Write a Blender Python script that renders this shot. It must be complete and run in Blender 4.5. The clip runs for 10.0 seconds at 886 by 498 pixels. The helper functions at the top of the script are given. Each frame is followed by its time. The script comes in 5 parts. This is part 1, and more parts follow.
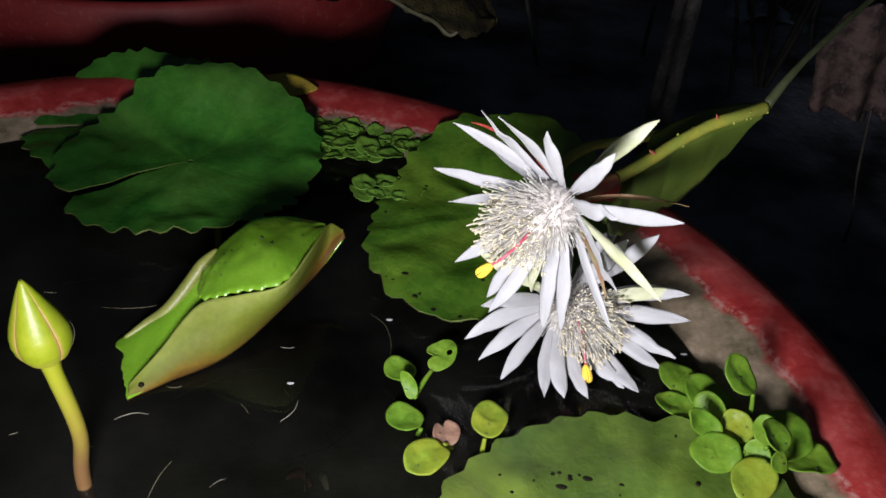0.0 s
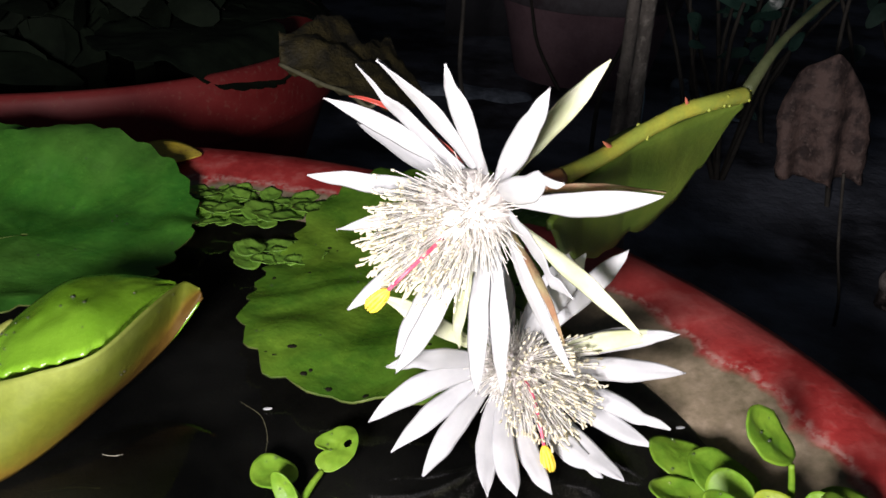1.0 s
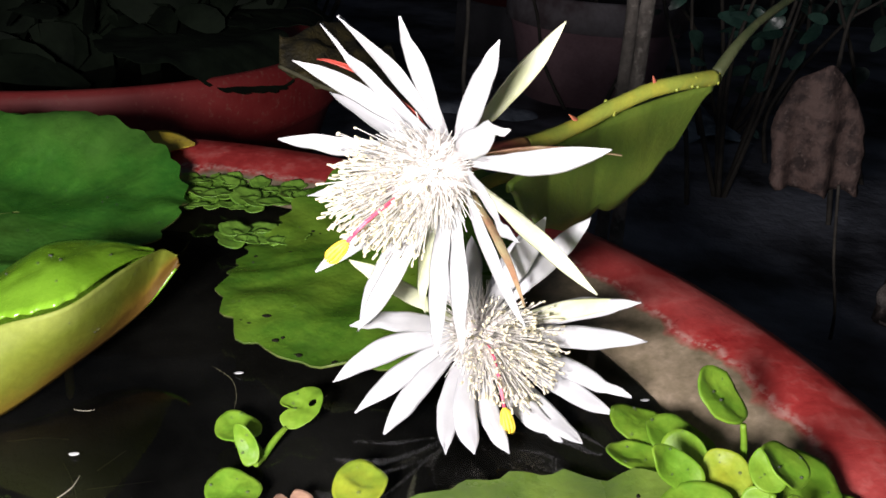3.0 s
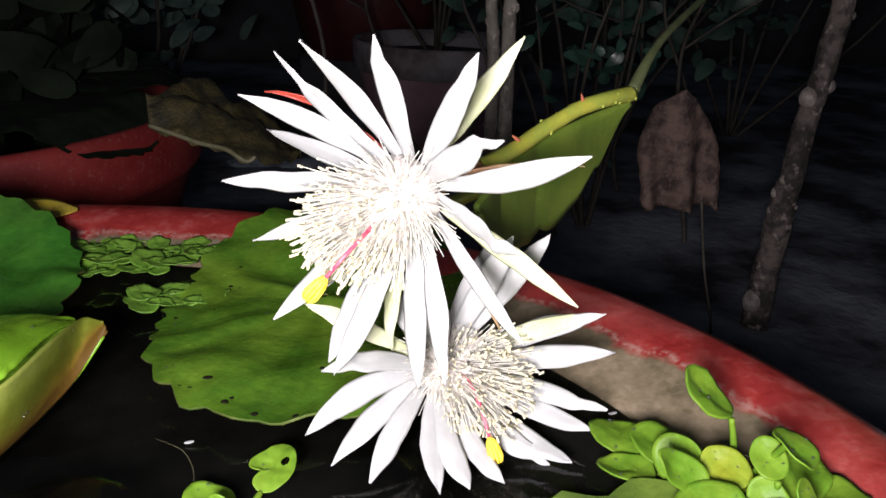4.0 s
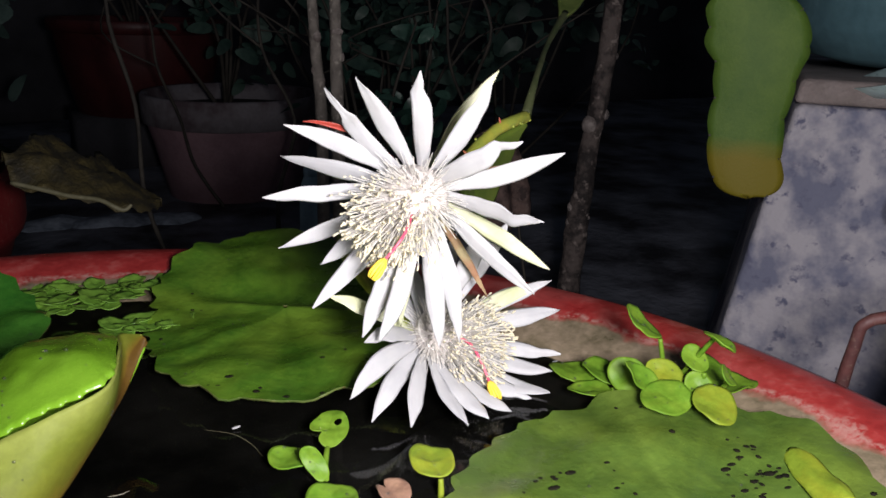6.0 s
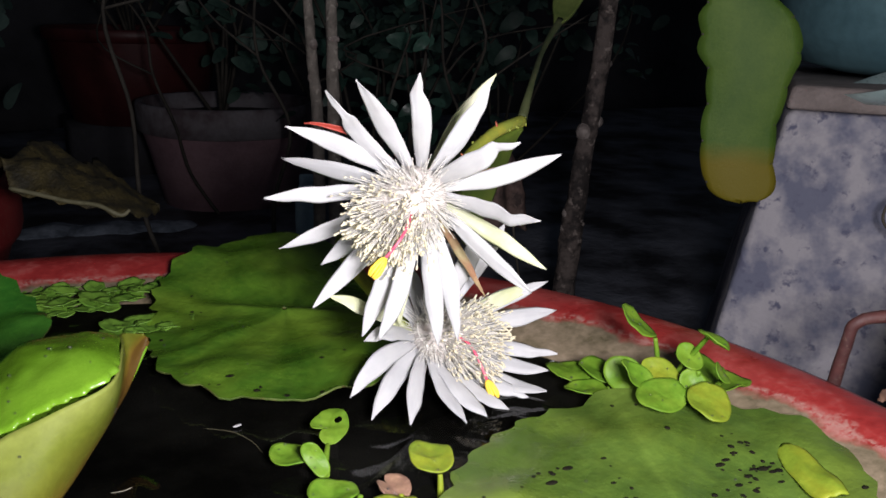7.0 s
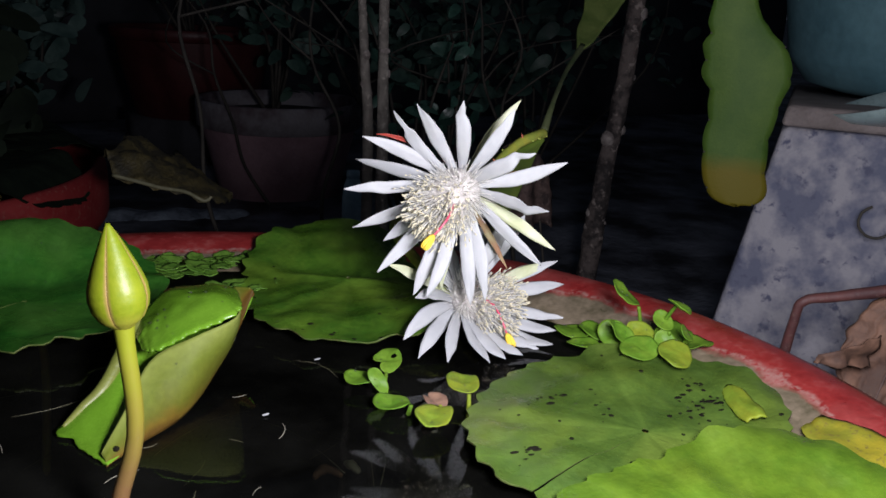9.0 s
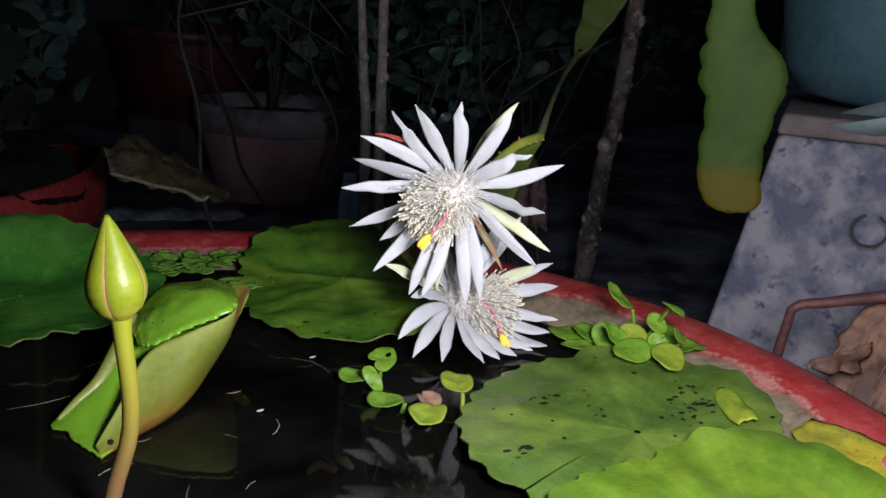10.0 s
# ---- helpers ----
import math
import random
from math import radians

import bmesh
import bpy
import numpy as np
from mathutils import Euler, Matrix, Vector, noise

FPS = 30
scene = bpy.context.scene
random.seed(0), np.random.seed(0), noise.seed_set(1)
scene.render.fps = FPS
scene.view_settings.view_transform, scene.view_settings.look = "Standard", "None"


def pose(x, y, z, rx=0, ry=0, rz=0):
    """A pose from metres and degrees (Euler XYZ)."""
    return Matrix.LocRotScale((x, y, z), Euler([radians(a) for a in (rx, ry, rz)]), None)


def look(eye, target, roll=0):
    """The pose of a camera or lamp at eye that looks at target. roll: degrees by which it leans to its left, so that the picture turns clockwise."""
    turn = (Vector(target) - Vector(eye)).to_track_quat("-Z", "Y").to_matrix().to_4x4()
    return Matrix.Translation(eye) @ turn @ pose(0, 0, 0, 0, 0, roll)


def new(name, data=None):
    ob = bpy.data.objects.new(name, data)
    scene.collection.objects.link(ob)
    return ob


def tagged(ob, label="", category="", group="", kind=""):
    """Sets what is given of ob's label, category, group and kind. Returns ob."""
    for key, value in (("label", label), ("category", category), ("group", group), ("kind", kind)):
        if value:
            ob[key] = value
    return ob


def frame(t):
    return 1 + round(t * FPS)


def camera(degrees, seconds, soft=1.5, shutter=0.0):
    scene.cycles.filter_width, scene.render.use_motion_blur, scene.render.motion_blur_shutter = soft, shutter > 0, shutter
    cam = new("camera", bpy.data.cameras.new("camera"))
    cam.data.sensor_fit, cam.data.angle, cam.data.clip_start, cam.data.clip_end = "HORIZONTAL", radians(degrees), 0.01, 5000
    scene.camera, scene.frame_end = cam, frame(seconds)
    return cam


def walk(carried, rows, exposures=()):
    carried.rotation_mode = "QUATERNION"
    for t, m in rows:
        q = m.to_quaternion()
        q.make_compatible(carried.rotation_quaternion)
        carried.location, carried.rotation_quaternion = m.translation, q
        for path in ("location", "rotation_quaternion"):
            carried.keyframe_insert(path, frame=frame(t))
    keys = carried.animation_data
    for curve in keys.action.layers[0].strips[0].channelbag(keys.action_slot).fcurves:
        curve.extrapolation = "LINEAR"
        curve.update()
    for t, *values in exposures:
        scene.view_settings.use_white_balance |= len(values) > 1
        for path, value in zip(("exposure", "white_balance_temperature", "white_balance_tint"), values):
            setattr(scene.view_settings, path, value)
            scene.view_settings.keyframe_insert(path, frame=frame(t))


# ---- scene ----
cam = camera(56.4, 10.0, soft=1.6)
PATH = [
    (0, (0.035, 0.04, 0.401), (0.008, 1.618, -0.827), 6.0),
    (0.5, (0.052, 0.104, 0.318), (0.082, 1.795, -0.749), 5.1),
    (1, (0.074, 0.136, 0.265), (0.101, 1.914, -0.65), 3.2),
    (1.5, (0.087, 0.134, 0.257), (0.112, 1.961, -0.557), 2.5),
    (2, (0.095, 0.121, 0.252), (0.119, 1.93, -0.602), 3.1),
    (2.2, (0.1, 0.116, 0.247), (0.111, 1.919, -0.617), 3.3),
    (3.3, (0.097, 0.115, 0.242), (0.088, 1.928, -0.603), 3.7),
    (3.5, (0.095, 0.116, 0.235), (0.154, 1.944, -0.572), 3.7),
    (4, (0.047, 0.126, 0.226), (0.398, 1.959, -0.493), 2.2),
    (4.5, (-0.009, 0.112, 0.227), (0.642, 1.887, -0.425), 1.4),
    (5, (-0.056, 0.083, 0.229), (0.749, 1.8, -0.407), 1.9),
    (5.5, (-0.083, 0.071, 0.227), (0.787, 1.764, -0.385), 1.8),
    (7, (-0.102, 0.059, 0.223), (0.81, 1.747, -0.343), 1.9),
    (7.5, (-0.103, 0.058, 0.219), (0.807, 1.746, -0.349), 1.9),
    (8, (-0.122, 0.013, 0.23), (0.761, 1.712, -0.347), 2.2),
    (8.5, (-0.152, -0.04, 0.24), (0.693, 1.679, -0.335), 2.8),
    (9, (-0.17, -0.068, 0.253), (0.67, 1.654, -0.32), 3.1),
    (9.5, (-0.175, -0.077, 0.257), (0.666, 1.649, -0.305), 3.3),
    (10, (-0.172, -0.072, 0.25), (0.679, 1.65, -0.309), 4.0),
]
EXPOSURES = [(0.0, 0.32, 6350, 10), (1.0, 0.88, 6750, 10), (3.5, 1.08, 6750, 10), (4.5, 0.87, 6800, 10), (5.5, 0.68, 6700, 10), (7.5, 0.52, 6550, 10), (8.0, 0.36, 6450, 10), (8.5, 0.26, 6200, 10), (9.0, 0.24, 6150, 10), (10.0, 0.24, 6150, 10)]
walk(cam, [(t, look(eye, target, roll)) for t, eye, target, roll in PATH], EXPOSURES)

# ---- light: a night garden, lit by the small lamp held beside the lens ----
world = bpy.data.worlds.new("night")
scene.world = world
world.use_nodes = True
world.node_tree.nodes["Background"].inputs[0].default_value = (0.5, 0.6, 0.8, 1)
world.node_tree.nodes["Background"].inputs[1].default_value = 0.021
torch = bpy.data.lights.new("torch", "POINT")
torch.energy, torch.color, torch.shadow_soft_size = 13.0, (1.0, 0.955, 1.0), 0.044
torch_ob = new("torch", torch)
torch_ob.matrix_world = look((-0.025, 0.025, 0.232), (0.12, 0.5, 0.06))

# ---- tools for shapes ----
ORIGIN = {}


def thing(name, at, label, category, group="", kind=""):
    ob = new(name)
    ob.location = at
    ob.empty_display_size = 0.02
    ORIGIN[ob] = Vector(at)
    return tagged(ob, label, category, group, kind)


def part(name, data, mats, parent, label="", kind=""):
    """One mesh object from (verts, faces, material numbers, uvs), in world metres, under a thing or a part."""
    verts, faces, nums, uvs = data
    o = ORIGIN[parent] if parent else Vector()
    me = bpy.data.meshes.new(name)
    me.from_pydata([tuple(Vector(v) - o) for v in verts], [], faces)
    for m in mats:
        me.materials.append(m)
    if nums:
        me.polygons.foreach_set("material_index", nums)
    me.polygons.foreach_set("use_smooth", [True] * len(faces))
    if uvs:
        layer = me.uv_layers.new(name="UVMap")
        layer.data.foreach_set("uv", [c for f in faces for i in f for c in uvs[i]])
    me.update()
    ob = new(name, me)
    ob.parent = parent
    ORIGIN[ob] = o
    return tagged(ob, label, "", "", kind)


def whole(name, data, mats, label, category, group="", kind=""):
    """A thing that is one mesh of its own."""
    ob = part(name, data, mats, None)
    return tagged(ob, label, category, group, kind)


def join(*many):
    verts, faces, nums, uvs = [], [], [], []
    for v, f, n, u in many:
        k = len(verts)
        verts += v
        faces += [tuple(i + k for i in p) for p in f]
        nums += n or [0] * len(f)
        uvs += u or [(0, 0)] * len(v)
    return verts, faces, nums, uvs


def sheet(fn, nu, nv, thick=0.0006, two=False, ring=False):
    """A thin closed body over fn(u, v), u and v from 0 to 1; two: the lower side takes the second material; ring: u runs round."""
    cols = nu if ring else nu + 1
    P = [[Vector(fn(i / nu, j / nv)) for j in range(nv + 1)] for i in range(cols)]
    verts, faces, nums, uvs = [], [], [], []
    w = nv + 1
    for side in (0.5, -0.5):
        for i in range(cols):
            for j in range(nv + 1):
                a = P[(i + 1) % cols][j] - P[i - 1][j] if ring else P[min(i + 1, nu)][j] - P[max(i - 1, 0)][j]
                b = P[i][min(j + 1, nv)] - P[i][max(j - 1, 0)]
                n = a.cross(b)
                n = n.normalized() if n.length > 1e-12 else Vector((0, 0, 1))
                verts.append(P[i][j] + n * thick * side)
                uvs.append((i / nu, j / nv))
    k = cols * w
    for i in range(nu):
        e = (i + 1) % cols
        for j in range(nv):
            q = (i * w + j, e * w + j, e * w + j + 1, i * w + j + 1)
            faces.append(q)
            nums.append(0)
            faces.append(tuple(k + c for c in reversed(q)))
            nums.append(1 if two else 0)
        for j in (nv,) if ring else (0, nv):
            a, b = i * w + j, e * w + j
            faces.append((a, b, b + k, a + k) if j else (b, a, a + k, b + k))
            nums.append(0)
    if not ring:
        for j in range(nv):
            for i in (0, nu):
                a, b = i * w + j, i * w + j + 1
                faces.append((b, a, a + k, b + k) if i else (a, b, b + k, a + k))
                nums.append(0)
    return verts, faces, nums, uvs


def tube(points, radii, n=8, flat=1.0, bumps=0.0, seed=0):
    """A swept, tapered, capped stem through the points, smoothed between them."""
    pts = [Vector(p) for p in points]
    line, rad = [], []
    steps = 5
    for i in range(len(pts) - 1):
        a, b, c, d = pts[max(i - 1, 0)], pts[i], pts[i + 1], pts[min(i + 2, len(pts) - 1)]
        for s in range(steps):
            t = s / steps
            line.append(0.5 * (2 * b + (c - a) * t + (2 * a - 5 * b + 4 * c - d) * t * t + (3 * b - a - 3 * c + d) * t ** 3))
            rad.append(radii[i] * (1 - t) + radii[i + 1] * t)
    line.append(pts[-1])
    rad.append(radii[-1])
    rng = random.Random(seed)
    verts, faces, uvs = [], [], []
    side = None
    for i, p in enumerate(line):
        d = (line[min(i + 1, len(line) - 1)] - line[max(i - 1, 0)]).normalized()
        if side is None:
            side = d.orthogonal().normalized()
        side = (side - d * side.dot(d)).normalized()
        up = d.cross(side)
        for k in range(n):
            a = 2 * math.pi * k / n
            r = rad[i] * (1 + bumps * rng.uniform(-1, 1))
            verts.append(p + side * math.cos(a) * r + up * math.sin(a) * r * flat)
            uvs.append((k / n, i / len(line)))
    for i in range(len(line) - 1):
        for k in range(n):
            a, b = i * n + k, i * n + (k + 1) % n
            faces.append((a, b, b + n, a + n))
    faces.append(tuple(reversed(range(n))))
    faces.append(tuple(len(verts) - n + k for k in range(n)))
    return verts, faces, None, uvs


def revolve(profile, centre, n=96, wobble=0.0):
    cx, cy, cz = centre
    verts, faces, uvs = [], [], []
    m = len(profile)
    for k in range(n):
        a = 2 * math.pi * k / n
        f = 1 + wobble * math.sin(2 * a + 1) + 0.5 * wobble * math.sin(5 * a)
        for j, (r, z) in enumerate(profile):
            verts.append(Vector((cx + r * f * math.cos(a), cy + r * f * math.sin(a), cz + z)))
            uvs.append((k / n, j / (m - 1)))
    for k in range(n):
        for j in range(m - 1):
            a, b = k * m + j, (k + 1) % n * m + j
            faces.append((a, b, b + 1, a + 1))
    return verts, faces, None, uvs


def ball(c, r, sx=1.0, sy=1.0, sz=1.0, n=8, rings=5):
    verts, faces = [], []
    for i in range(rings + 1):
        t = math.pi * i / rings
        for k in range(n):
            a = 2 * math.pi * k / n
            verts.append(Vector(c) + Vector((sx * math.sin(t) * math.cos(a), sy * math.sin(t) * math.sin(a), -sz * math.cos(t))) * r)
    for i in range(rings):
        for k in range(n):
            faces.append((i * n + k, i * n + (k + 1) % n, (i + 1) * n + (k + 1) % n, (i + 1) * n + k))
    return verts, faces, None, None


def box(x0, y0, z0, x1, y1, z1):
    v = [Vector((x, y, z)) for z in (z0, z1) for x, y in ((x0, y0), (x1, y0), (x1, y1), (x0, y1))]
    f = [(3, 2, 1, 0), (4, 5, 6, 7), (0, 1, 5, 4), (1, 2, 6, 5), (2, 3, 7, 6), (3, 0, 4, 7)]
    return v, f, None, None


def smooth(a, b, x):
    t = min(max((x - a) / (b - a), 0), 1)
    return t * t * (3 - 2 * t)


# ---- materials ----
def nodes_of(name):
    m = bpy.data.materials.new(name)
    m.use_nodes = True
    t = m.node_tree
    return m, t, t.nodes["Principled BSDF"]


def link(t, a, b):
    t.links.new(a, b)


def noise_node(t, vec, scale, detail=4.0, rough=0.6):
    n = t.nodes.new("ShaderNodeTexNoise")
    n.inputs["Scale"].default_value, n.inputs["Detail"].default_value, n.inputs["Roughness"].default_value = scale, detail, rough
    link(t, vec, n.inputs["Vector"])
    return n.outputs["Fac"]


def ramp(t, fac, *stops):
    r = t.nodes.new("ShaderNodeValToRGB")
    e = r.color_ramp.elements
    while len(e) < len(stops):
        e.new(0.5)
    for k, (p, c) in zip(e, stops):
        k.position, k.color = p, (*c, 1)
    link(t, fac, r.inputs[0])
    return r.outputs[0]


def mixed(t, fac, a, b):
    n = t.nodes.new("ShaderNodeMix")
    n.data_type = "RGBA"
    for s, v in ((n.inputs[0], fac), (n.inputs[6], a), (n.inputs[7], b)):
        if isinstance(v, (int, float)):
            s.default_value = v
        elif isinstance(v, tuple):
            s.default_value = (*v, 1)
        else:
            link(t, v, s)
    return n.outputs[2]


def maths(t, op, a, b=0.0, c=0.0):
    n = t.nodes.new("ShaderNodeMath")
    n.operation = op
    for s, v in zip(n.inputs, (a, b, c)):
        if isinstance(v, (int, float)):
            s.default_value = v
        else:
            link(t, v, s)
    return n.outputs[0]


def bumped(t, bsdf, height, strength, distance):
    n = t.nodes.new("ShaderNodeBump")
    n.inputs["Strength"].default_value, n.inputs["Distance"].default_value = strength, distance
    link(t, height, n.inputs["Height"])
    link(t, n.outputs[0], bsdf.inputs["Normal"])


def surface(name, c1, c2, scale=40.0, fine=300.0, rough=0.5, bump=0.3, depth=0.001, c3=None, spread=0.12, through_light=0.0, spec=0.5, coat=0.0, grain=0.5):
    """Two colours in large patches, a third in fine specks, relief, and if wanted light that comes through."""
    m, t, b = nodes_of(name)
    tc = t.nodes.new("ShaderNodeTexCoord").outputs["Object"]
    big = noise_node(t, tc, scale)
    small = noise_node(t, tc, fine, 3)
    col = ramp(t, big, (0.5 - spread, c1), (0.5 + spread, c2))
    if c3:
        col = mixed(t, ramp(t, small, (0.58, (0, 0, 0)), (0.68, (1, 1, 1))), col, c3)
    else:
        dark = t.nodes.new("ShaderNodeHueSaturation")
        link(t, col, dark.inputs["Color"])
        link(t, maths(t, "MULTIPLY_ADD", small, grain, 1 - grain / 2), dark.inputs["Value"])
        col = dark.outputs[0]
    link(t, col, b.inputs["Base Color"])
    link(t, maths(t, "MULTIPLY_ADD", small, 0.25, rough - 0.12), b.inputs["Roughness"])
    b.inputs["Specular IOR Level"].default_value = spec
    b.inputs["Coat Weight"].default_value = coat
    b.inputs["Coat Roughness"].default_value = 0.12
    bumped(t, b, maths(t, "ADD", small, big), bump, depth)
    if through_light:
        out = t.nodes["Material Output"]
        tr, mx = t.nodes.new("ShaderNodeBsdfTranslucent"), t.nodes.new("ShaderNodeMixShader")
        link(t, col, tr.inputs[0])
        mx.inputs[0].default_value = through_light
        link(t, b.outputs[0], mx.inputs[1])
        link(t, tr.outputs[0], mx.inputs[2])
        link(t, mx.outputs[0], out.inputs[0])
    return m


def pad_surface(name, dark, light, vein, edge, veins=13, rough=0.26, bump=0.4):
    """Lily pad: blotched green, paler forked veins that run out from the stalk, a worn margin."""
    m, t, b = nodes_of(name)
    co = t.nodes.new("ShaderNodeTexCoord")
    tc, uv = co.outputs["Object"], co.outputs["UV"]
    sep = t.nodes.new("ShaderNodeSeparateXYZ")
    link(t, uv, sep.inputs[0])
    u, v = sep.outputs[0], sep.outputs[1]
    big, small = noise_node(t, tc, 16, 5), noise_node(t, tc, 160, 4)
    col = ramp(t, maths(t, "MULTIPLY_ADD", small, 0.25, maths(t, "MULTIPLY", big, 0.8)), (0.40, dark), (0.52, tuple(0.55 * a + 0.45 * c for a, c in zip(dark, light))), (0.64, light))
    bend = maths(t, "MULTIPLY_ADD", noise_node(t, tc, 22), 0.02, u)
    f = maths(t, "ABSOLUTE", maths(t, "SUBTRACT", maths(t, "FRACT", maths(t, "MULTIPLY", bend, veins)), 0.5))
    width = maths(t, "MULTIPLY", f, v)
    ridge = t.nodes.new("ShaderNodeMapRange")
    ridge.interpolation_type = "SMOOTHSTEP"
    ridge.inputs[1].default_value, ridge.inputs[2].default_value, ridge.inputs[3].default_value, ridge.inputs[4].default_value = 0.0, 0.045, 1.0, 0.0
    link(t, width, ridge.inputs[0])
    line = ridge.outputs[0]
    col = mixed(t, maths(t, "MULTIPLY", line, 0.02), col, vein)
    worn = maths(t, "MULTIPLY", ramp(t, noise_node(t, tc, 9, 3), (0.50, (0, 0, 0)), (0.66, (1, 1, 1))), 0.65)
    col = mixed(t, worn, col, edge)
    old = ramp(t, maths(t, "MULTIPLY_ADD", big, 0.9, v), (1.18, (0, 0, 0)), (1.55, (0.75, 0.75, 0.75)))
    col = mixed(t, old, col, edge)
    mottle = t.nodes.new("ShaderNodeHueSaturation")
    link(t, col, mottle.inputs["Color"])
    link(t, maths(t, "MULTIPLY_ADD", noise_node(t, tc, 70, 5), 0.8, maths(t, "MULTIPLY_ADD", noise_node(t, tc, 24, 4), 0.9, 0.15)), mottle.inputs["Value"])
    col = mottle.outputs[0]
    link(t, col, b.inputs["Base Color"])
    link(t, ramp(t, noise_node(t, tc, 28, 4), (0.35, (rough - 0.08,) * 3), (0.65, (rough + 0.18,) * 3)), b.inputs["Roughness"])
    bumped(t, b, maths(t, "ADD", maths(t, "MULTIPLY", line, -0.04), maths(t, "ADD", big, maths(t, "MULTIPLY", small, 0.3))), bump, 0.0045)
    return m


PETAL = surface("petal_white", (0.57, 0.578, 0.598), (0.615, 0.62, 0.632), 60, 500, 0.5, 0.10, 0.0004, through_light=0.22, spec=0.3, grain=0.10)
PETAL_GREEN = surface("petal_pale_green", (0.66, 0.70, 0.42), (0.78, 0.80, 0.60), 50, 500, 0.5, 0.25, 0.0006, through_light=0.2, spec=0.3, grain=0.10)
SEPAL = surface("sepal_red_brown", (0.34, 0.06, 0.04), (0.40, 0.05, 0.035), 70, 500, 0.45, 0.3, 0.0006, through_light=0.1)
SEPAL_OLIVE = surface("sepal_olive", (0.40, 0.33, 0.18), (0.36, 0.19, 0.11), 70, 500, 0.45, 0.3, 0.0006, through_light=0.1)
FILAMENT = surface("filament_cream", (0.90, 0.885, 0.85), (0.92, 0.905, 0.87), 60, 500, 0.6, 0.1, 0.0003, through_light=0.5, grain=0.04)
BUNDLE = surface("filament_bundle", (0.66, 0.615, 0.585), (0.73, 0.69, 0.66), 220, 900, 0.7, 0.35, 0.0010, through_light=0.25, spec=0.2, grain=0.12)
ANTHER = surface("anther_cream", (0.86, 0.80, 0.60), (0.88, 0.83, 0.66), 400, 1500, 0.7, 0.2, 0.0003, through_light=0.3, grain=0.15)
THROAT = surface("throat_pink", (0.86, 0.83, 0.79), (0.90, 0.88, 0.85), 200, 900, 0.6, 0.2, 0.0003, through_light=0.2, spec=0.3)
STYLE = surface("style_red", (0.60, 0.05, 0.12), (0.66, 0.16, 0.22), 200, 900, 0.45, 0.2, 0.0003)
STIGMA = surface("stigma_yellow", (0.85, 0.55, 0.03), (0.90, 0.66, 0.08), 300, 1200, 0.6, 0.4, 0.0004)
TUBE = surface("flower_tube_green", (0.36, 0.36, 0.05), (0.27, 0.32, 0.05), 60, 500, 0.4, 0.3, 0.0006)
TUBE_RED = surface("flower_tube_red", (0.42, 0.10, 0.07), (0.38, 0.20, 0.07), 60, 500, 0.4, 0.3, 0.0006)
CLADODE = surface("cladode_green", (0.066, 0.116, 0.010), (0.104, 0.152, 0.016), 25, 350, 0.6, 0.3, 0.001)
CLADODE_OLD = surface("old_cladode_green", (0.055, 0.085, 0.016), (0.095, 0.125, 0.03), 25, 250, 0.55, 0.4, 0.001)
STEM = surface("stem_grey_green", (0.030, 0.044, 0.014), (0.056, 0.066, 0.026), 40, 300, 0.6, 0.4, 0.001)
PAD_A = pad_surface("pad_deep_green", (0.018, 0.095, 0.010), (0.042, 0.150, 0.016), (0.10, 0.22, 0.05), (0.05, 0.13, 0.02))
PAD_B = pad_surface("pad_mid_green", (0.045, 0.122, 0.010), (0.105, 0.205, 0.018), (0.16, 0.27, 0.06), (0.140, 0.235, 0.022))
PAD_C = pad_surface("pad_olive_green", (0.054, 0.101, 0.017), (0.096, 0.156, 0.023), (0.20, 0.30, 0.09), (0.128, 0.174, 0.025))
PAD_D = pad_surface("pad_bright_green", (0.060, 0.118, 0.009), (0.097, 0.160, 0.012), (0.28, 0.42, 0.08), (0.12, 0.17, 0.018))
PAD_UNDER = surface("pad_underside", (0.07, 0.12, 0.025), (0.12, 0.15, 0.04), 30, 300, 0.45, 0.4, 0.0015, c3=(0.14, 0.12, 0.04))
YOUNG = surface("young_leaf_green", (0.125, 0.275, 0.015), (0.16, 0.325, 0.022), 22, 320, 0.26, 0.14, 0.0010, grain=0.16, coat=0.3)
YOUNG_PALE = surface("young_leaf_margin", (0.145, 0.165, 0.030), (0.20, 0.22, 0.048), 40, 300, 0.45, 0.3, 0.001)


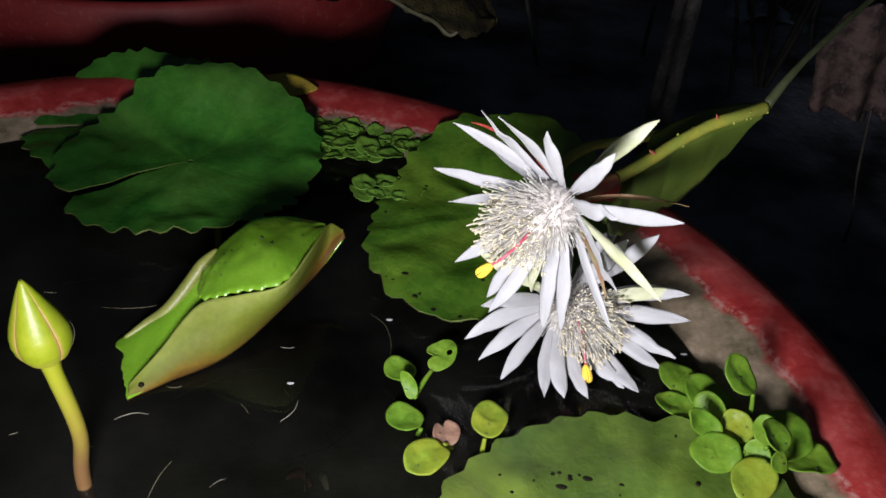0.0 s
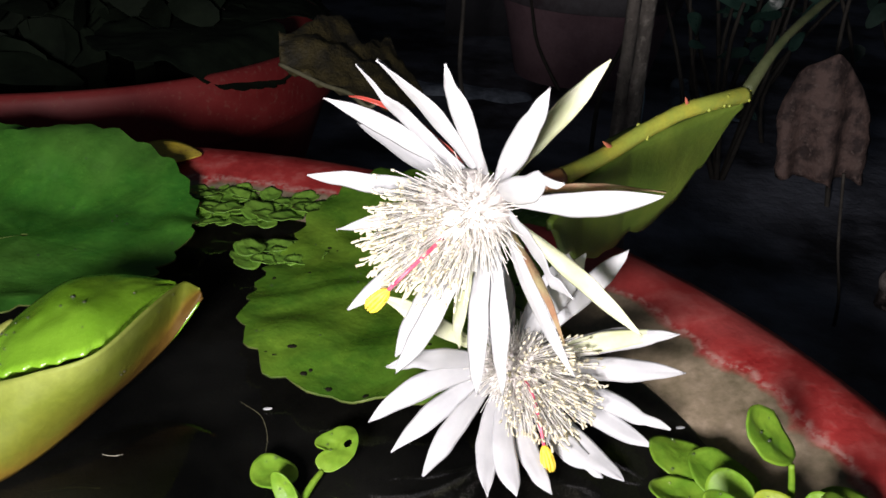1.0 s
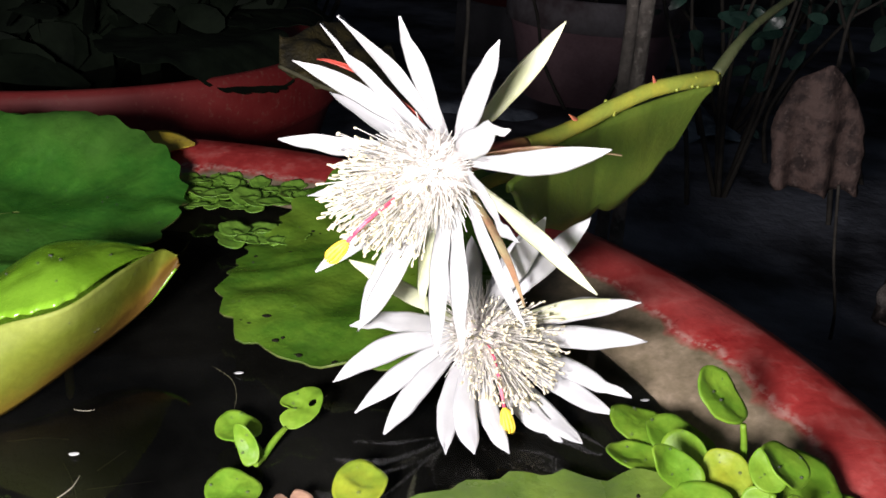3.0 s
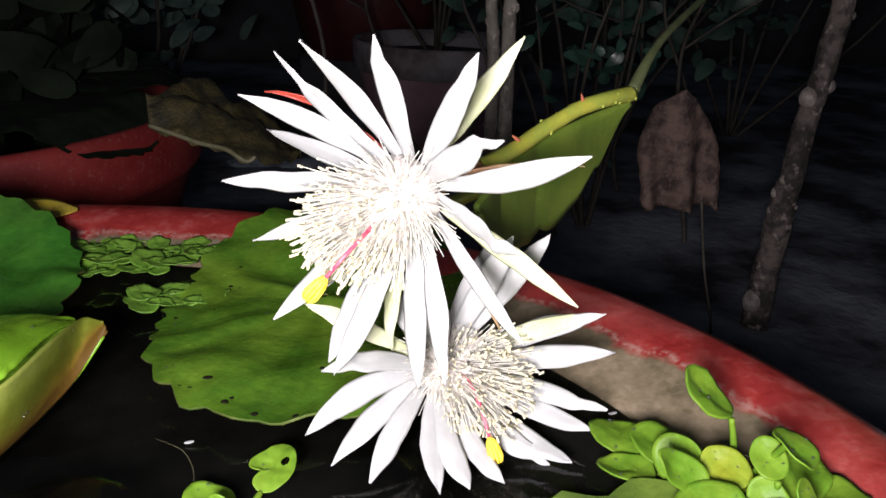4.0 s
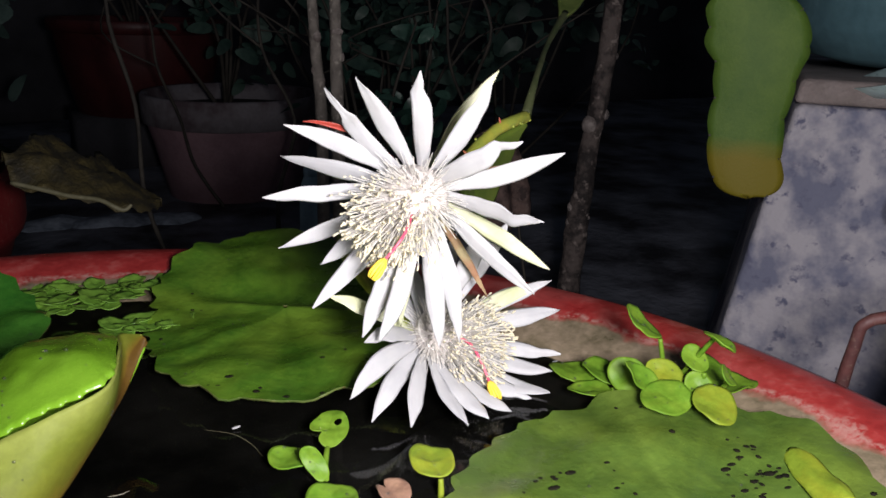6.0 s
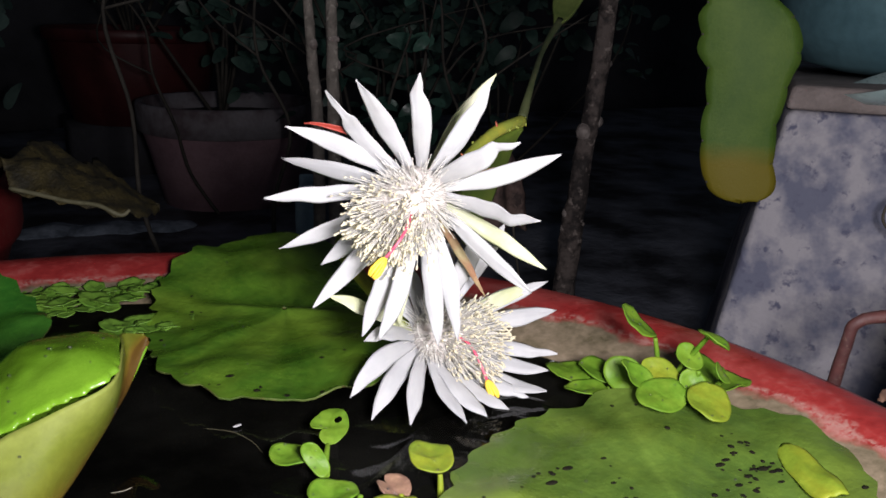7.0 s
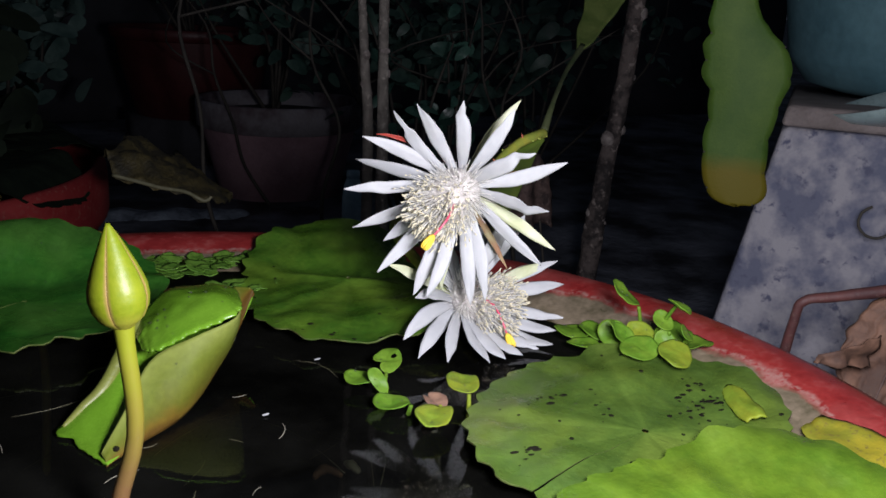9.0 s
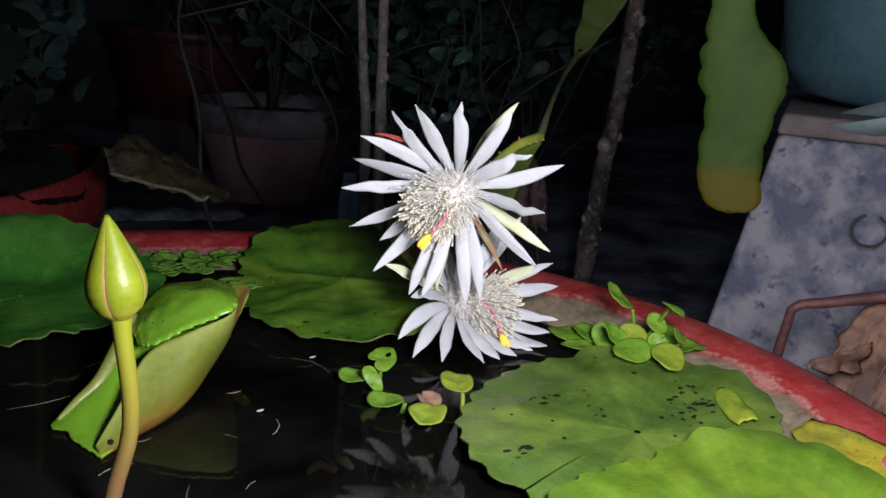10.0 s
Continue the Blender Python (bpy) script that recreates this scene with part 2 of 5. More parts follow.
def under_surface():
    """Underside of the young leaf: golden brown along the keel, pale yellow-green towards the margins."""
    m, t, b = nodes_of("young_leaf_underside")
    co = t.nodes.new("ShaderNodeTexCoord")
    sep = t.nodes.new("ShaderNodeSeparateXYZ")
    link(t, co.outputs["UV"], sep.inputs[0])
    tc = co.outputs["Object"]
    big, small = noise_node(t, tc, 40, 5), noise_node(t, tc, 260, 4)
    f = maths(t, "MULTIPLY_ADD", maths(t, "SUBTRACT", big, 0.5), 0.5, sep.outputs[1])
    aged = t.nodes.new("ShaderNodeMapRange")
    aged.inputs[1].default_value, aged.inputs[2].default_value, aged.inputs[3].default_value, aged.inputs[4].default_value = 0.55, 1.0, 0.0, 0.5
    link(t, sep.outputs[0], aged.inputs[0])
    f = maths(t, "SUBTRACT", f, aged.outputs[0])
    col = ramp(t, f, (0.0, (0.085, 0.046, 0.008)), (0.10, (0.128, 0.086, 0.011)), (0.28, (0.100, 0.105, 0.011)), (0.62, (0.118, 0.146, 0.017)), (1.0, (0.20, 0.235, 0.050)))
    dark = t.nodes.new("ShaderNodeHueSaturation")
    link(t, col, dark.inputs["Color"])
    link(t, maths(t, "MULTIPLY_ADD", small, 0.5, 0.75), dark.inputs["Value"])
    link(t, dark.outputs[0], b.inputs["Base Color"])
    link(t, maths(t, "MULTIPLY_ADD", big, 0.3, 0.45), b.inputs["Roughness"])
    b.inputs["Specular IOR Level"].default_value = 0.16
    bumped(t, b, maths(t, "ADD", big, maths(t, "MULTIPLY", small, 0.3)), 0.35, 0.002)
    return m


YOUNG_UNDER = under_surface()
HYACINTH = surface("hyacinth_green", (0.12, 0.26, 0.02), (0.19, 0.33, 0.03), 60, 350, 0.48, 0.3, 0.0008, through_light=0.28, spec=0.3)
HYACINTH_YELLOW = surface("hyacinth_yellow", (0.30, 0.35, 0.03), (0.23, 0.33, 0.03), 60, 350, 0.48, 0.3, 0.0008, through_light=0.28, spec=0.3)
FERN = surface("floating_fern_green", (0.085, 0.20, 0.022), (0.14, 0.28, 0.035), 90, 500, 0.45, 0.5, 0.001)
YELLOWED = surface("yellowed_leaf", (0.45, 0.34, 0.03), (0.38, 0.30, 0.05), 50, 300, 0.4, 0.4, 0.001, c3=(0.25, 0.14, 0.04))
OLIVE_YELLOW = surface("yellowing_leaf", (0.20, 0.20, 0.02), (0.30, 0.25, 0.02), 50, 300, 0.4, 0.4, 0.001, c3=(0.16, 0.13, 0.03))
BUD_STALK = surface("bud_stalk", (0.38, 0.40, 0.06), (0.42, 0.30, 0.10), 35, 300, 0.4, 0.3, 0.0006)
SPECK = surface("dark_speck", (0.008, 0.008, 0.006), (0.014, 0.012, 0.008), 200, 900, 0.95, 0.3, 0.0005, spec=0.05)
STRAW = surface("straw", (0.16, 0.15, 0.09), (0.10, 0.095, 0.05), 80, 500, 0.6, 0.3, 0.0005)
STRAW_PALE = surface("pale_straw", (0.30, 0.28, 0.22), (0.20, 0.19, 0.14), 80, 500, 0.6, 0.3, 0.0005)
DRY = surface("dry_leaf_brown", (0.034, 0.021, 0.019), (0.125, 0.080, 0.068), 45, 160, 0.8, 0.7, 0.003, c3=(0.13, 0.092, 0.080), spread=0.10)
DRY_ORANGE = surface("dry_leaf_orange", (0.20, 0.105, 0.065), (0.085, 0.046, 0.032), 34, 300, 0.75, 0.4, 0.0015)
BLUE = surface("pale_blue_plastic", (0.42, 0.62, 0.70), (0.52, 0.70, 0.78), 40, 200, 0.5, 0.3, 0.001)
WITHERED = surface("withered_leaf_pink", (0.19, 0.105, 0.075), (0.26, 0.155, 0.10), 90, 500, 0.5, 0.4, 0.001)
POD = surface("seed_pod_brown", (0.035, 0.018, 0.012), (0.06, 0.03, 0.02), 200, 900, 0.4, 0.4, 0.0006)
DRY_OLIVE = surface("dry_leaf_olive", (0.018, 0.015, 0.006), (0.070, 0.054, 0.014), 32, 250, 0.7, 0.8, 0.003)
RED_DEEP = surface("red_glaze", (0.17, 0.011, 0.012), (0.22, 0.022, 0.021), 12, 160, 0.6, 0.25, 0.001, c3=(0.22, 0.05, 0.04))
DARK_RED = surface("dark_red_clay", (0.060, 0.011, 0.012), (0.085, 0.017, 0.017), 12, 160, 0.5, 0.25, 0.001)
PURPLE_PALE = surface("limewashed_clay", (0.095, 0.068, 0.076), (0.215, 0.20, 0.215), 7, 120, 0.7, 0.3, 0.002, spread=0.08)
PURPLE = surface("purple_clay", (0.235, 0.140, 0.165), (0.33, 0.205, 0.23), 10, 120, 0.65, 0.3, 0.002)
MUD = surface("mud", (0.005, 0.0045, 0.004), (0.011, 0.010, 0.007), 14, 120, 0.8, 0.6, 0.006)
SILT = surface("silt", (0.008, 0.0075, 0.006), (0.026, 0.024, 0.019), 14, 150, 0.9, 0.6, 0.006, spread=0.2)
BARK = surface("bark_lichen", (0.026, 0.021, 0.020), (0.105, 0.084, 0.076), 34, 60, 0.85, 0.9, 0.006, c3=(0.24, 0.20, 0.18), spread=0.07)
BARK_PALE = surface("bark_grey", (0.13, 0.115, 0.10), (0.28, 0.25, 0.22), 24, 80, 0.85, 0.9, 0.005, c3=(0.34, 0.31, 0.27))
LICHEN = surface("lichen", (0.15, 0.125, 0.115), (0.32, 0.28, 0.26), 60, 250, 0.9, 0.8, 0.003)
TWIG = surface("twig", (0.035, 0.031, 0.026), (0.070, 0.062, 0.05), 25, 150, 0.8, 0.5, 0.002)
SHRUB_PALE = surface("grey_shrub_leaf", (0.042, 0.078, 0.068), (0.105, 0.165, 0.140), 12, 120, 0.5, 0.4, 0.001, spec=0.4)
SHRUB = surface("shrub_leaf", (0.020, 0.047, 0.037), (0.058, 0.108, 0.082), 12, 120, 0.5, 0.4, 0.001, spec=0.4)
TEAL_LEAF = surface("teal_leaf", (0.022, 0.062, 0.046), (0.055, 0.13, 0.095), 14, 120, 0.3, 0.4, 0.001)
# Near-black leaf colour: the unlit dark of the second tub put into colour.
TUB_LEAF_UNLIT = surface("tub_leaf_unlit", (0.004, 0.007, 0.004), (0.010, 0.016, 0.009), 12, 120, 0.75, 0.4, 0.001, spec=0.12)
GROUND = surface("wet_ground", (0.016, 0.015, 0.018), (0.17, 0.18, 0.215), 4.5, 45, 0.6, 0.6, 0.008, spread=0.12)
CONCRETE = surface("mottled_concrete", (0.155, 0.165, 0.235), (0.40, 0.385, 0.42), 17, 55, 0.85, 0.8, 0.004, c3=(0.12, 0.125, 0.19), spread=0.09)
CONCRETE_BROWN = surface("brown_concrete", (0.18, 0.15, 0.14), (0.26, 0.22, 0.21), 18, 200, 0.8, 0.6, 0.003)
TEAL = surface("teal_plastic", (0.07, 0.15, 0.18), (0.10, 0.20, 0.23), 8, 90, 0.5, 0.2, 0.001)
TEAL_PALE = surface("pale_teal_plastic", (0.30, 0.40, 0.40), (0.38, 0.48, 0.47), 20, 150, 0.3, 0.2, 0.001)
RUST = surface("rusty_red_iron", (0.042, 0.013, 0.013), (0.080, 0.026, 0.023), 40, 300, 0.65, 0.4, 0.001, c3=(0.095, 0.052, 0.042))
OLD_WALL = surface("stained_wall", (0.018, 0.018, 0.022), (0.055, 0.055, 0.062), 3, 40, 0.9, 0.6, 0.006, spread=0.2)
SCRAP = surface("blue_grey_plastic", (0.085, 0.125, 0.155), (0.27, 0.34, 0.40), 14, 90, 0.5, 0.6, 0.003, spread=0.07)
STONE = surface("blue_grey_stone", (0.10, 0.12, 0.15), (0.30, 0.34, 0.40), 20, 140, 0.8, 0.6, 0.004)


def rim_surface():
    """Red painted cement, worn to pale pink along its edges, and bare beige algae-stained cement inside."""
    m, t, b = nodes_of("worn_red_rim")
    tc = t.nodes.new("ShaderNodeTexCoord").outputs["Object"]
    sep = t.nodes.new("ShaderNodeSeparateXYZ")
    link(t, tc, sep.inputs[0])
    r = maths(t, "SQRT", maths(t, "ADD", maths(t, "MULTIPLY", sep.outputs[0], sep.outputs[0]), maths(t, "MULTIPLY", sep.outputs[1], sep.outputs[1])))
    big, mid, small = noise_node(t, tc, 9, 5), noise_node(t, tc, 45, 6), noise_node(t, tc, 220, 4)
    red = ramp(t, maths(t, "MULTIPLY_ADD", small, 0.3, maths(t, "MULTIPLY", mid, 0.75)), (0.34, (0.22, 0.016, 0.016)), (0.54, (0.33, 0.034, 0.032)), (0.72, (0.42, 0.10, 0.09)))
    red = mixed(t, ramp(t, big, (0.55, (0, 0, 0)), (0.72, (0.4, 0.4, 0.4))), red, (0.38, 0.11, 0.10))
    beige = ramp(t, maths(t, "MULTIPLY_ADD", small, 0.35, maths(t, "MULTIPLY", mid, 0.7)), (0.36, (0.10, 0.085, 0.05)), (0.6, (0.24, 0.19, 0.13)), (0.72, (0.34, 0.27, 0.20)))
    edge = maths(t, "MULTIPLY_ADD", maths(t, "SUBTRACT", mid, 0.5), 0.009, maths(t, "MULTIPLY_ADD", maths(t, "SUBTRACT", big, 0.5), 0.06, r))
    kept = t.nodes.new("ShaderNodeMapRange")
    kept.inputs[1].default_value, kept.inputs[2].default_value, kept.inputs[3].default_value, kept.inputs[4].default_value = 0.26, 0.36, 0.0, 0.018
    link(t, sep.outputs[1], kept.inputs[0])
    edge = maths(t, "ADD", edge, kept.outputs[0])
    paint = t.nodes.new("ShaderNodeMapRange")
    paint.inputs[1].default_value, paint.inputs[2].default_value = 0.426, 0.431
    link(t, edge, paint.inputs[0])
    col = mixed(t, paint.outputs[0], beige, red)
    scuff = t.nodes.new("ShaderNodeMapRange")
    scuff.inputs[1].default_value, scuff.inputs[2].default_value, scuff.inputs[3].default_value, scuff.inputs[4].default_value = 0.0, 0.004, 0.55, 0.0
    link(t, maths(t, "ABSOLUTE", maths(t, "SUBTRACT", edge, 0.432)), scuff.inputs[0])
    col = mixed(t, maths(t, "MULTIPLY", scuff.outputs[0], ramp(t, small, (0.4, (0, 0, 0)), (0.55, (1, 1, 1)))), col, (0.46, 0.34, 0.29))
    link(t, col, b.inputs["Base Color"])
    link(t, maths(t, "MULTIPLY_ADD", mid, 0.40, 0.14), b.inputs["Roughness"])
    bumped(t, b, maths(t, "ADD", mid, maths(t, "MULTIPLY", small, 0.5)), 0.35, 0.002)
    return m


RIM = rim_surface()


def water_surface():
    m, t, b = nodes_of("dark_water")
    out = t.nodes["Material Output"]
    tc = t.nodes.new("ShaderNodeTexCoord").outputs["Object"]
    clear, gloss, mx, fr = (t.nodes.new("ShaderNode" + k) for k in ("BsdfTransparent", "BsdfGlossy", "MixShader", "Fresnel"))
    clear.inputs[0].default_value = (0.66, 0.69, 0.58, 1)
    gloss.inputs["Roughness"].default_value = 0.03
    fr.inputs["IOR"].default_value = 1.33
    bn = t.nodes.new("ShaderNodeBump")
    bn.inputs["Strength"].default_value, bn.inputs["Distance"].default_value = 0.05, 0.002
    link(t, noise_node(t, tc, 30, 2), bn.inputs["Height"])
    link(t, bn.outputs[0], gloss.inputs["Normal"])
    link(t, fr.outputs[0], mx.inputs[0])
    haze, cloudy = t.nodes.new("ShaderNodeBsdfDiffuse"), t.nodes.new("ShaderNodeMixShader")
    link(t, ramp(t, noise_node(t, tc, 7, 5), (0.40, (0.004, 0.004, 0.0035)), (0.64, (0.022, 0.022, 0.019))), haze.inputs[0])
    cloudy.inputs[0].default_value = 0.30
    link(t, clear.outputs[0], cloudy.inputs[1])
    link(t, haze.outputs[0], cloudy.inputs[2])
    link(t, cloudy.outputs[0], mx.inputs[1])
    link(t, gloss.outputs[0], mx.inputs[2])
    link(t, mx.outputs[0], out.inputs[0])
    return m


WATER = water_surface()


def drop_surface():
    m, t, b = nodes_of("water_drop")
    b.inputs["Base Color"].default_value = (1, 1, 1, 1)
    b.inputs["Roughness"].default_value = 0.06
    b.inputs["Transmission Weight"].default_value = 0.96
    b.inputs["IOR"].default_value = 1.12
    b.inputs["Coat Weight"].default_value = 0.45
    b.inputs["Coat Roughness"].default_value = 0.10
    b.inputs["Coat IOR"].default_value = 1.6
    return m


DROP = drop_surface()

# ---- large structure: ground, the tubs and the water ----
FLOOR = -0.33
TUB = Vector((-0.145, 0.327, 0.0))


def ground_height(x, y):
    return FLOOR + 0.012 * noise.noise(Vector((x * 1.3, y * 1.3, 0))) + 0.006 * noise.noise(Vector((x * 5, y * 5, 3)))


def ground_point(u, v):
    x, y = (u - 0.5), (v - 0.5)
    x, y = 6 * x + 5000 * x ** 7 * 64, 6 * y + 5000 * y ** 7 * 64
    z = ground_height(x, y + 1) if abs(x) < 5 and abs(y) < 5 else FLOOR
    return x, y + 1, z


whole("ground", sheet(ground_point, 90, 90, 0.02), [GROUND], "dark damp bare ground of a garden at night", "ground", kind="structure")


def tub(name, centre, rim_mat, body_mat, label, drop=0.0, collar=False, size=1.0):
    c = Vector(centre)
    t = thing(name, (c.x, c.y, FLOOR), label, "tub")
    outer = [(0.30, FLOOR - drop), (0.315, FLOOR + 0.01 - drop), (0.37, -0.20), (0.42, -0.09), (0.445, -0.045), (0.448, -0.042)]
    lip = [(0.448, -0.042), (0.474, -0.036), (0.482, -0.022), (0.481, 0.0), (0.474, 0.009), (0.462, 0.0135), (0.448, 0.014), (0.436, 0.012), (0.425, 0.008), (0.405, 0.001), (0.385, -0.006), (0.375, -0.014), (0.368, -0.03)]
    inner = [(0.368, -0.03), (0.35, -0.10), (0.30, -0.26), (0.28, -0.28), (0.0001, -0.285)]
    if collar:
        outer[-4:] = [(0.425, -0.20), (0.464, -0.10), (0.472, -0.089), (0.474, -0.086)]
        lip = [(0.474, -0.086), (0.480, -0.082), (0.483, -0.072), (0.484, -0.03), (0.482, -0.004), (0.477, 0.004), (0.470, 0.006), (0.462, 0.002), (0.455, -0.012), (0.450, -0.03), (0.368, -0.05)]
    outer, lip, inner = ([(r * size, z) for r, z in line] for line in (outer, lip, inner))
    base = revolve(outer, (c.x, c.y, drop), 128, 0.004)
    part("outer_wall", base, [body_mat], t)
    rim = part("rim", revolve(lip, (c.x, c.y, drop), 192, 0.004), [rim_mat], t)
    part("inner_wall", revolve(inner, (c.x, c.y, drop), 96, 0.004), [SILT], t)
    return t


tub("lily_tub", TUB, RIM, RED_DEEP, "large round tub with worn red painted rim, full of dark water")
tub("lily_tub", (-0.500, 1.385, 0), RED_DEEP, RED_DEEP, "second red tub with a tall collar, standing behind the first", -0.024, True, 0.85)


def disc(centre, r, z, n=96, rings=6):
    verts = [Vector((centre[0], centre[1], z))]
    faces = []
    for i in range(1, rings + 1):
        for k in range(n):
            a = 2 * math.pi * k / n
            verts.append(Vector((centre[0] + r * i / rings * math.cos(a), centre[1] + r * i / rings * math.sin(a), z)))
    for k in range(n):
        faces.append((0, 1 + k, 1 + (k + 1) % n))
    for i in range(rings - 1):
        for k in range(n):
            a, b = 1 + i * n + k, 1 + i * n + (k + 1) % n
            faces.append((a, a + n, b + n, b))
    return verts, faces, None, None


whole("water", disc(TUB, 0.384, -0.004), [WATER], "still dark water in the lily tub", "water", kind="structure")
whole("water", disc((-0.500, 1.385), 0.345, -0.056), [WATER], "still dark water in the second tub", "water", kind="structure")


# ---- the lily leaves ----
def pad(name, centre, r, notch, mat, label, lift=(0, 1, 0.0, 0.0), z=0.002, teeth=0.03, oval=(0.04, 0.0), wave=0.004, seed=1, specks=0, gap=0.05, n=150, stretch=(1, 1), swarms=(), square=0.0, dents=(), wet=16, folds=()):
    c = Vector((centre[0], centre[1], z))
    t = thing(name, c, label, "lily pad", "floating lily pads")
    rng = random.Random(seed)
    lx, ly, lh, l0 = lift

    def height(x, y, q, v):
        d = x * lx + y * ly
        extra = 0.0
        for fx, fy, dx, dy, tall, wide in folds:
            a, b = (x + c.x - fx) * dx + (y + c.y - fy) * dy, (x + c.x - fx) * -dy + (y + c.y - fy) * dx
            extra += tall * math.exp(-(b / wide) ** 2) * math.exp(-(a / 0.055) ** 2)
        return extra + lh * smooth(l0 * r, r, d) + wave * v * v * noise.noise(Vector((math.cos(q) * 1.6, math.sin(q) * 1.6, seed * 7.3))) + (0.3 + 0.7 * v) * (0.0075 * noise.noise(Vector((x * 17, y * 17, seed))) + 0.0030 * noise.noise(Vector((x * 48, y * 48, seed))) + 0.0042 * max(0.0, 1 - 7 * abs(noise.noise(Vector((x * 8, y * 8, seed + 20))))) * smooth(0.0, 0.3, noise.noise(Vector((x * 11, y * 11, seed + 9)))))

    def at(u, v):
        q = radians(notch) + gap + u * (2 * math.pi - 2 * gap)
        v = 0.02 + 0.98 * v
        k = 1 + oval[0] * math.sin(2 * q + oval[1]) + 0.03 * noise.noise(Vector((math.cos(q) * 2, math.sin(q) * 2, seed)))
        k -= square * math.cos(4 * q)
        for turn, deep, wide in dents:
            k -= deep * math.exp(-(((q - radians(turn) + math.pi) % (2 * math.pi) - math.pi) / wide) ** 2)
        k += 0.02 * noise.noise(Vector((math.cos(q) * 5, math.sin(q) * 5, seed + 4))) * v ** 4
        saw = (u * n / 5.0 + 0.6 * noise.noise(Vector((u * 9, seed, 0)))) % 1.0
        k += teeth * ((saw / 0.68 if saw < 0.68 else (1 - saw) / 0.32) - 0.5) * v ** 10 * (0.5 + 1.1 * abs(noise.noise(Vector((u * 14, seed, 5)))))
        end = min(u, 1 - u)
        k *= 1 - 0.10 * (1 - smooth(0, 0.03, end)) * v
        x, y = r * k * v * math.cos(q) * stretch[0], r * k * v * math.sin(q) * stretch[1]
        return c + Vector((x, y, height(x, y, q, v)))

    verts, faces, nums, uvs = sheet(at, n, 20, 0.0012, True)
    part("blade", (verts, [f for f, k in zip(faces, nums) if k], None, uvs), [mat], t)
    # Second-tub leaves stay near-black below too, their shade kept in the colour.
    part("underside", (verts, [f for f, k in zip(faces, nums) if not k], None, uvs), [TUB_LEAF_UNLIT if mat == TUB_LEAF_UNLIT else PAD_UNDER], t, "pale underside" if mat != TUB_LEAF_UNLIT else "")
    part("stalk", tube([c + Vector((0, 0, -0.004)), c + Vector((0.01, 0.02, -0.06)), c + Vector((0.0, 0.03, -0.2))], [0.004, 0.0035, 0.004], 8), [BUD_STALK], t)
    beads = [at(rng.random(), rng.uniform(0.3, 0.99)) + Vector((0, 0, 0.0006)) for k in range(wet)]
    part("water_drop", join(*[ball(p, rng.uniform(0.0003, 0.0008), 1, 1, 0.7, 8, 5) for p in beads]), [DROP], t, "clear water drops", "stuff")
    if specks:
        bits = []
        for sx, sy, count, wide in swarms:
            for k in range(count):
                x, y = sx + rng.gauss(0, wide) - c.x, sy + rng.gauss(0, wide * 0.7) - c.y
                q, far = math.atan2(y, x), min(math.hypot(x, y) / r, 0.96)
                u = ((q - radians(notch) - gap) % (2 * math.pi)) / (2 * math.pi - 2 * gap)
                p = at(min(u, 1), (far - 0.02) / 0.98)
                bits.append(ball(p + Vector((0, 0, 0.0008)), rng.choice((0.0005, 0.0008, 0.0011, 0.0015, 0.0019)), rng.uniform(0.6, 2.2), 1, 0.25, 8, 4))
        specks += len(bits)
        while len(bits) < specks:
            u, v = rng.random(), rng.uniform(0.25, 0.95)
            if noise.noise(Vector((u * 5, v * 5, seed + 2))) < -0.05:
                continue
            p = at(u, (v - 0.02) / 0.98)
            bits.append(ball(p + Vector((0, 0, 0.0008)), rng.uniform(0.0007, 0.0019), rng.uniform(0.7, 1.5), 1, 0.35, 6, 3))
        part("speck", join(*bits), [SPECK], t, "dark specks", "stuff")
    return t


pad("lily_pad", (-0.272, 0.692), 0.092, 200, PAD_A, "dark green lily pad half under a larger one", (0, 1, 0.03, 0.2), 0.001, 0.08, seed=11)
pad("lily_pad", (-0.198, 0.627), 0.108, 222, PAD_A, "large deep green lily pad with toothed edge, raised at the back", (0.0, 1, 0.036, 0.3), 0.007, 0.09, seed=2, wave=0.006)
pad("lily_pad", (0.0644, 0.6045), 0.1165, -33, PAD_B, "mid green lily pad under the white flowers, slit to its stalk", (0.10, 0.99, 0.014, 0.35), 0.007, 0.085, seed=3, specks=6, oval=(0.215, -1.14), gap=0.012, swarms=((0.000, 0.516, 2, 0.002), (0.011, 0.522, 1, 0.001), (0.020, 0.507, 3, 0.003), (0.032, 0.4975, 2, 0.002), (0.045, 0.487, 1, 0.001), (0.059, 0.526, 2, 0.001), (0.074, 0.527, 1, 0.001)), folds=((0.075, 0.626, 0.80, -0.60, -0.0055, 0.016), (0.060, 0.668, 0.95, -0.30, 0.005, 0.020), (0.075, 0.596, 0.80, -0.60, 0.0032, 0.007)))
pad("lily_pad", (0.148, 0.286), 0.114, 197, PAD_C, "olive green lily pad with dark insect specks", (0.75, 0.6, 0.010, 0.45), 0.006, 0.07, seed=4, specks=26, gap=0.008, dents=((-32, 0.20, 0.42),), swarms=((0.208, 0.300, 30, 0.009), (0.192, 0.265, 18, 0.010), (0.214, 0.320, 12, 0.008), (0.066, 0.292, 12, 0.007), (0.118, 0.347, 10, 0.010), (0.145, 0.322, 6, 0.012)))
pad("lily_pad", (0.121, 0.143), 0.114, 300, PAD_D, "bright green lily pad overlapping another, edge turned up", (0.75, 0.55, 0.013, 0.55), 0.011, 0.06, seed=5, specks=4, square=0.07)


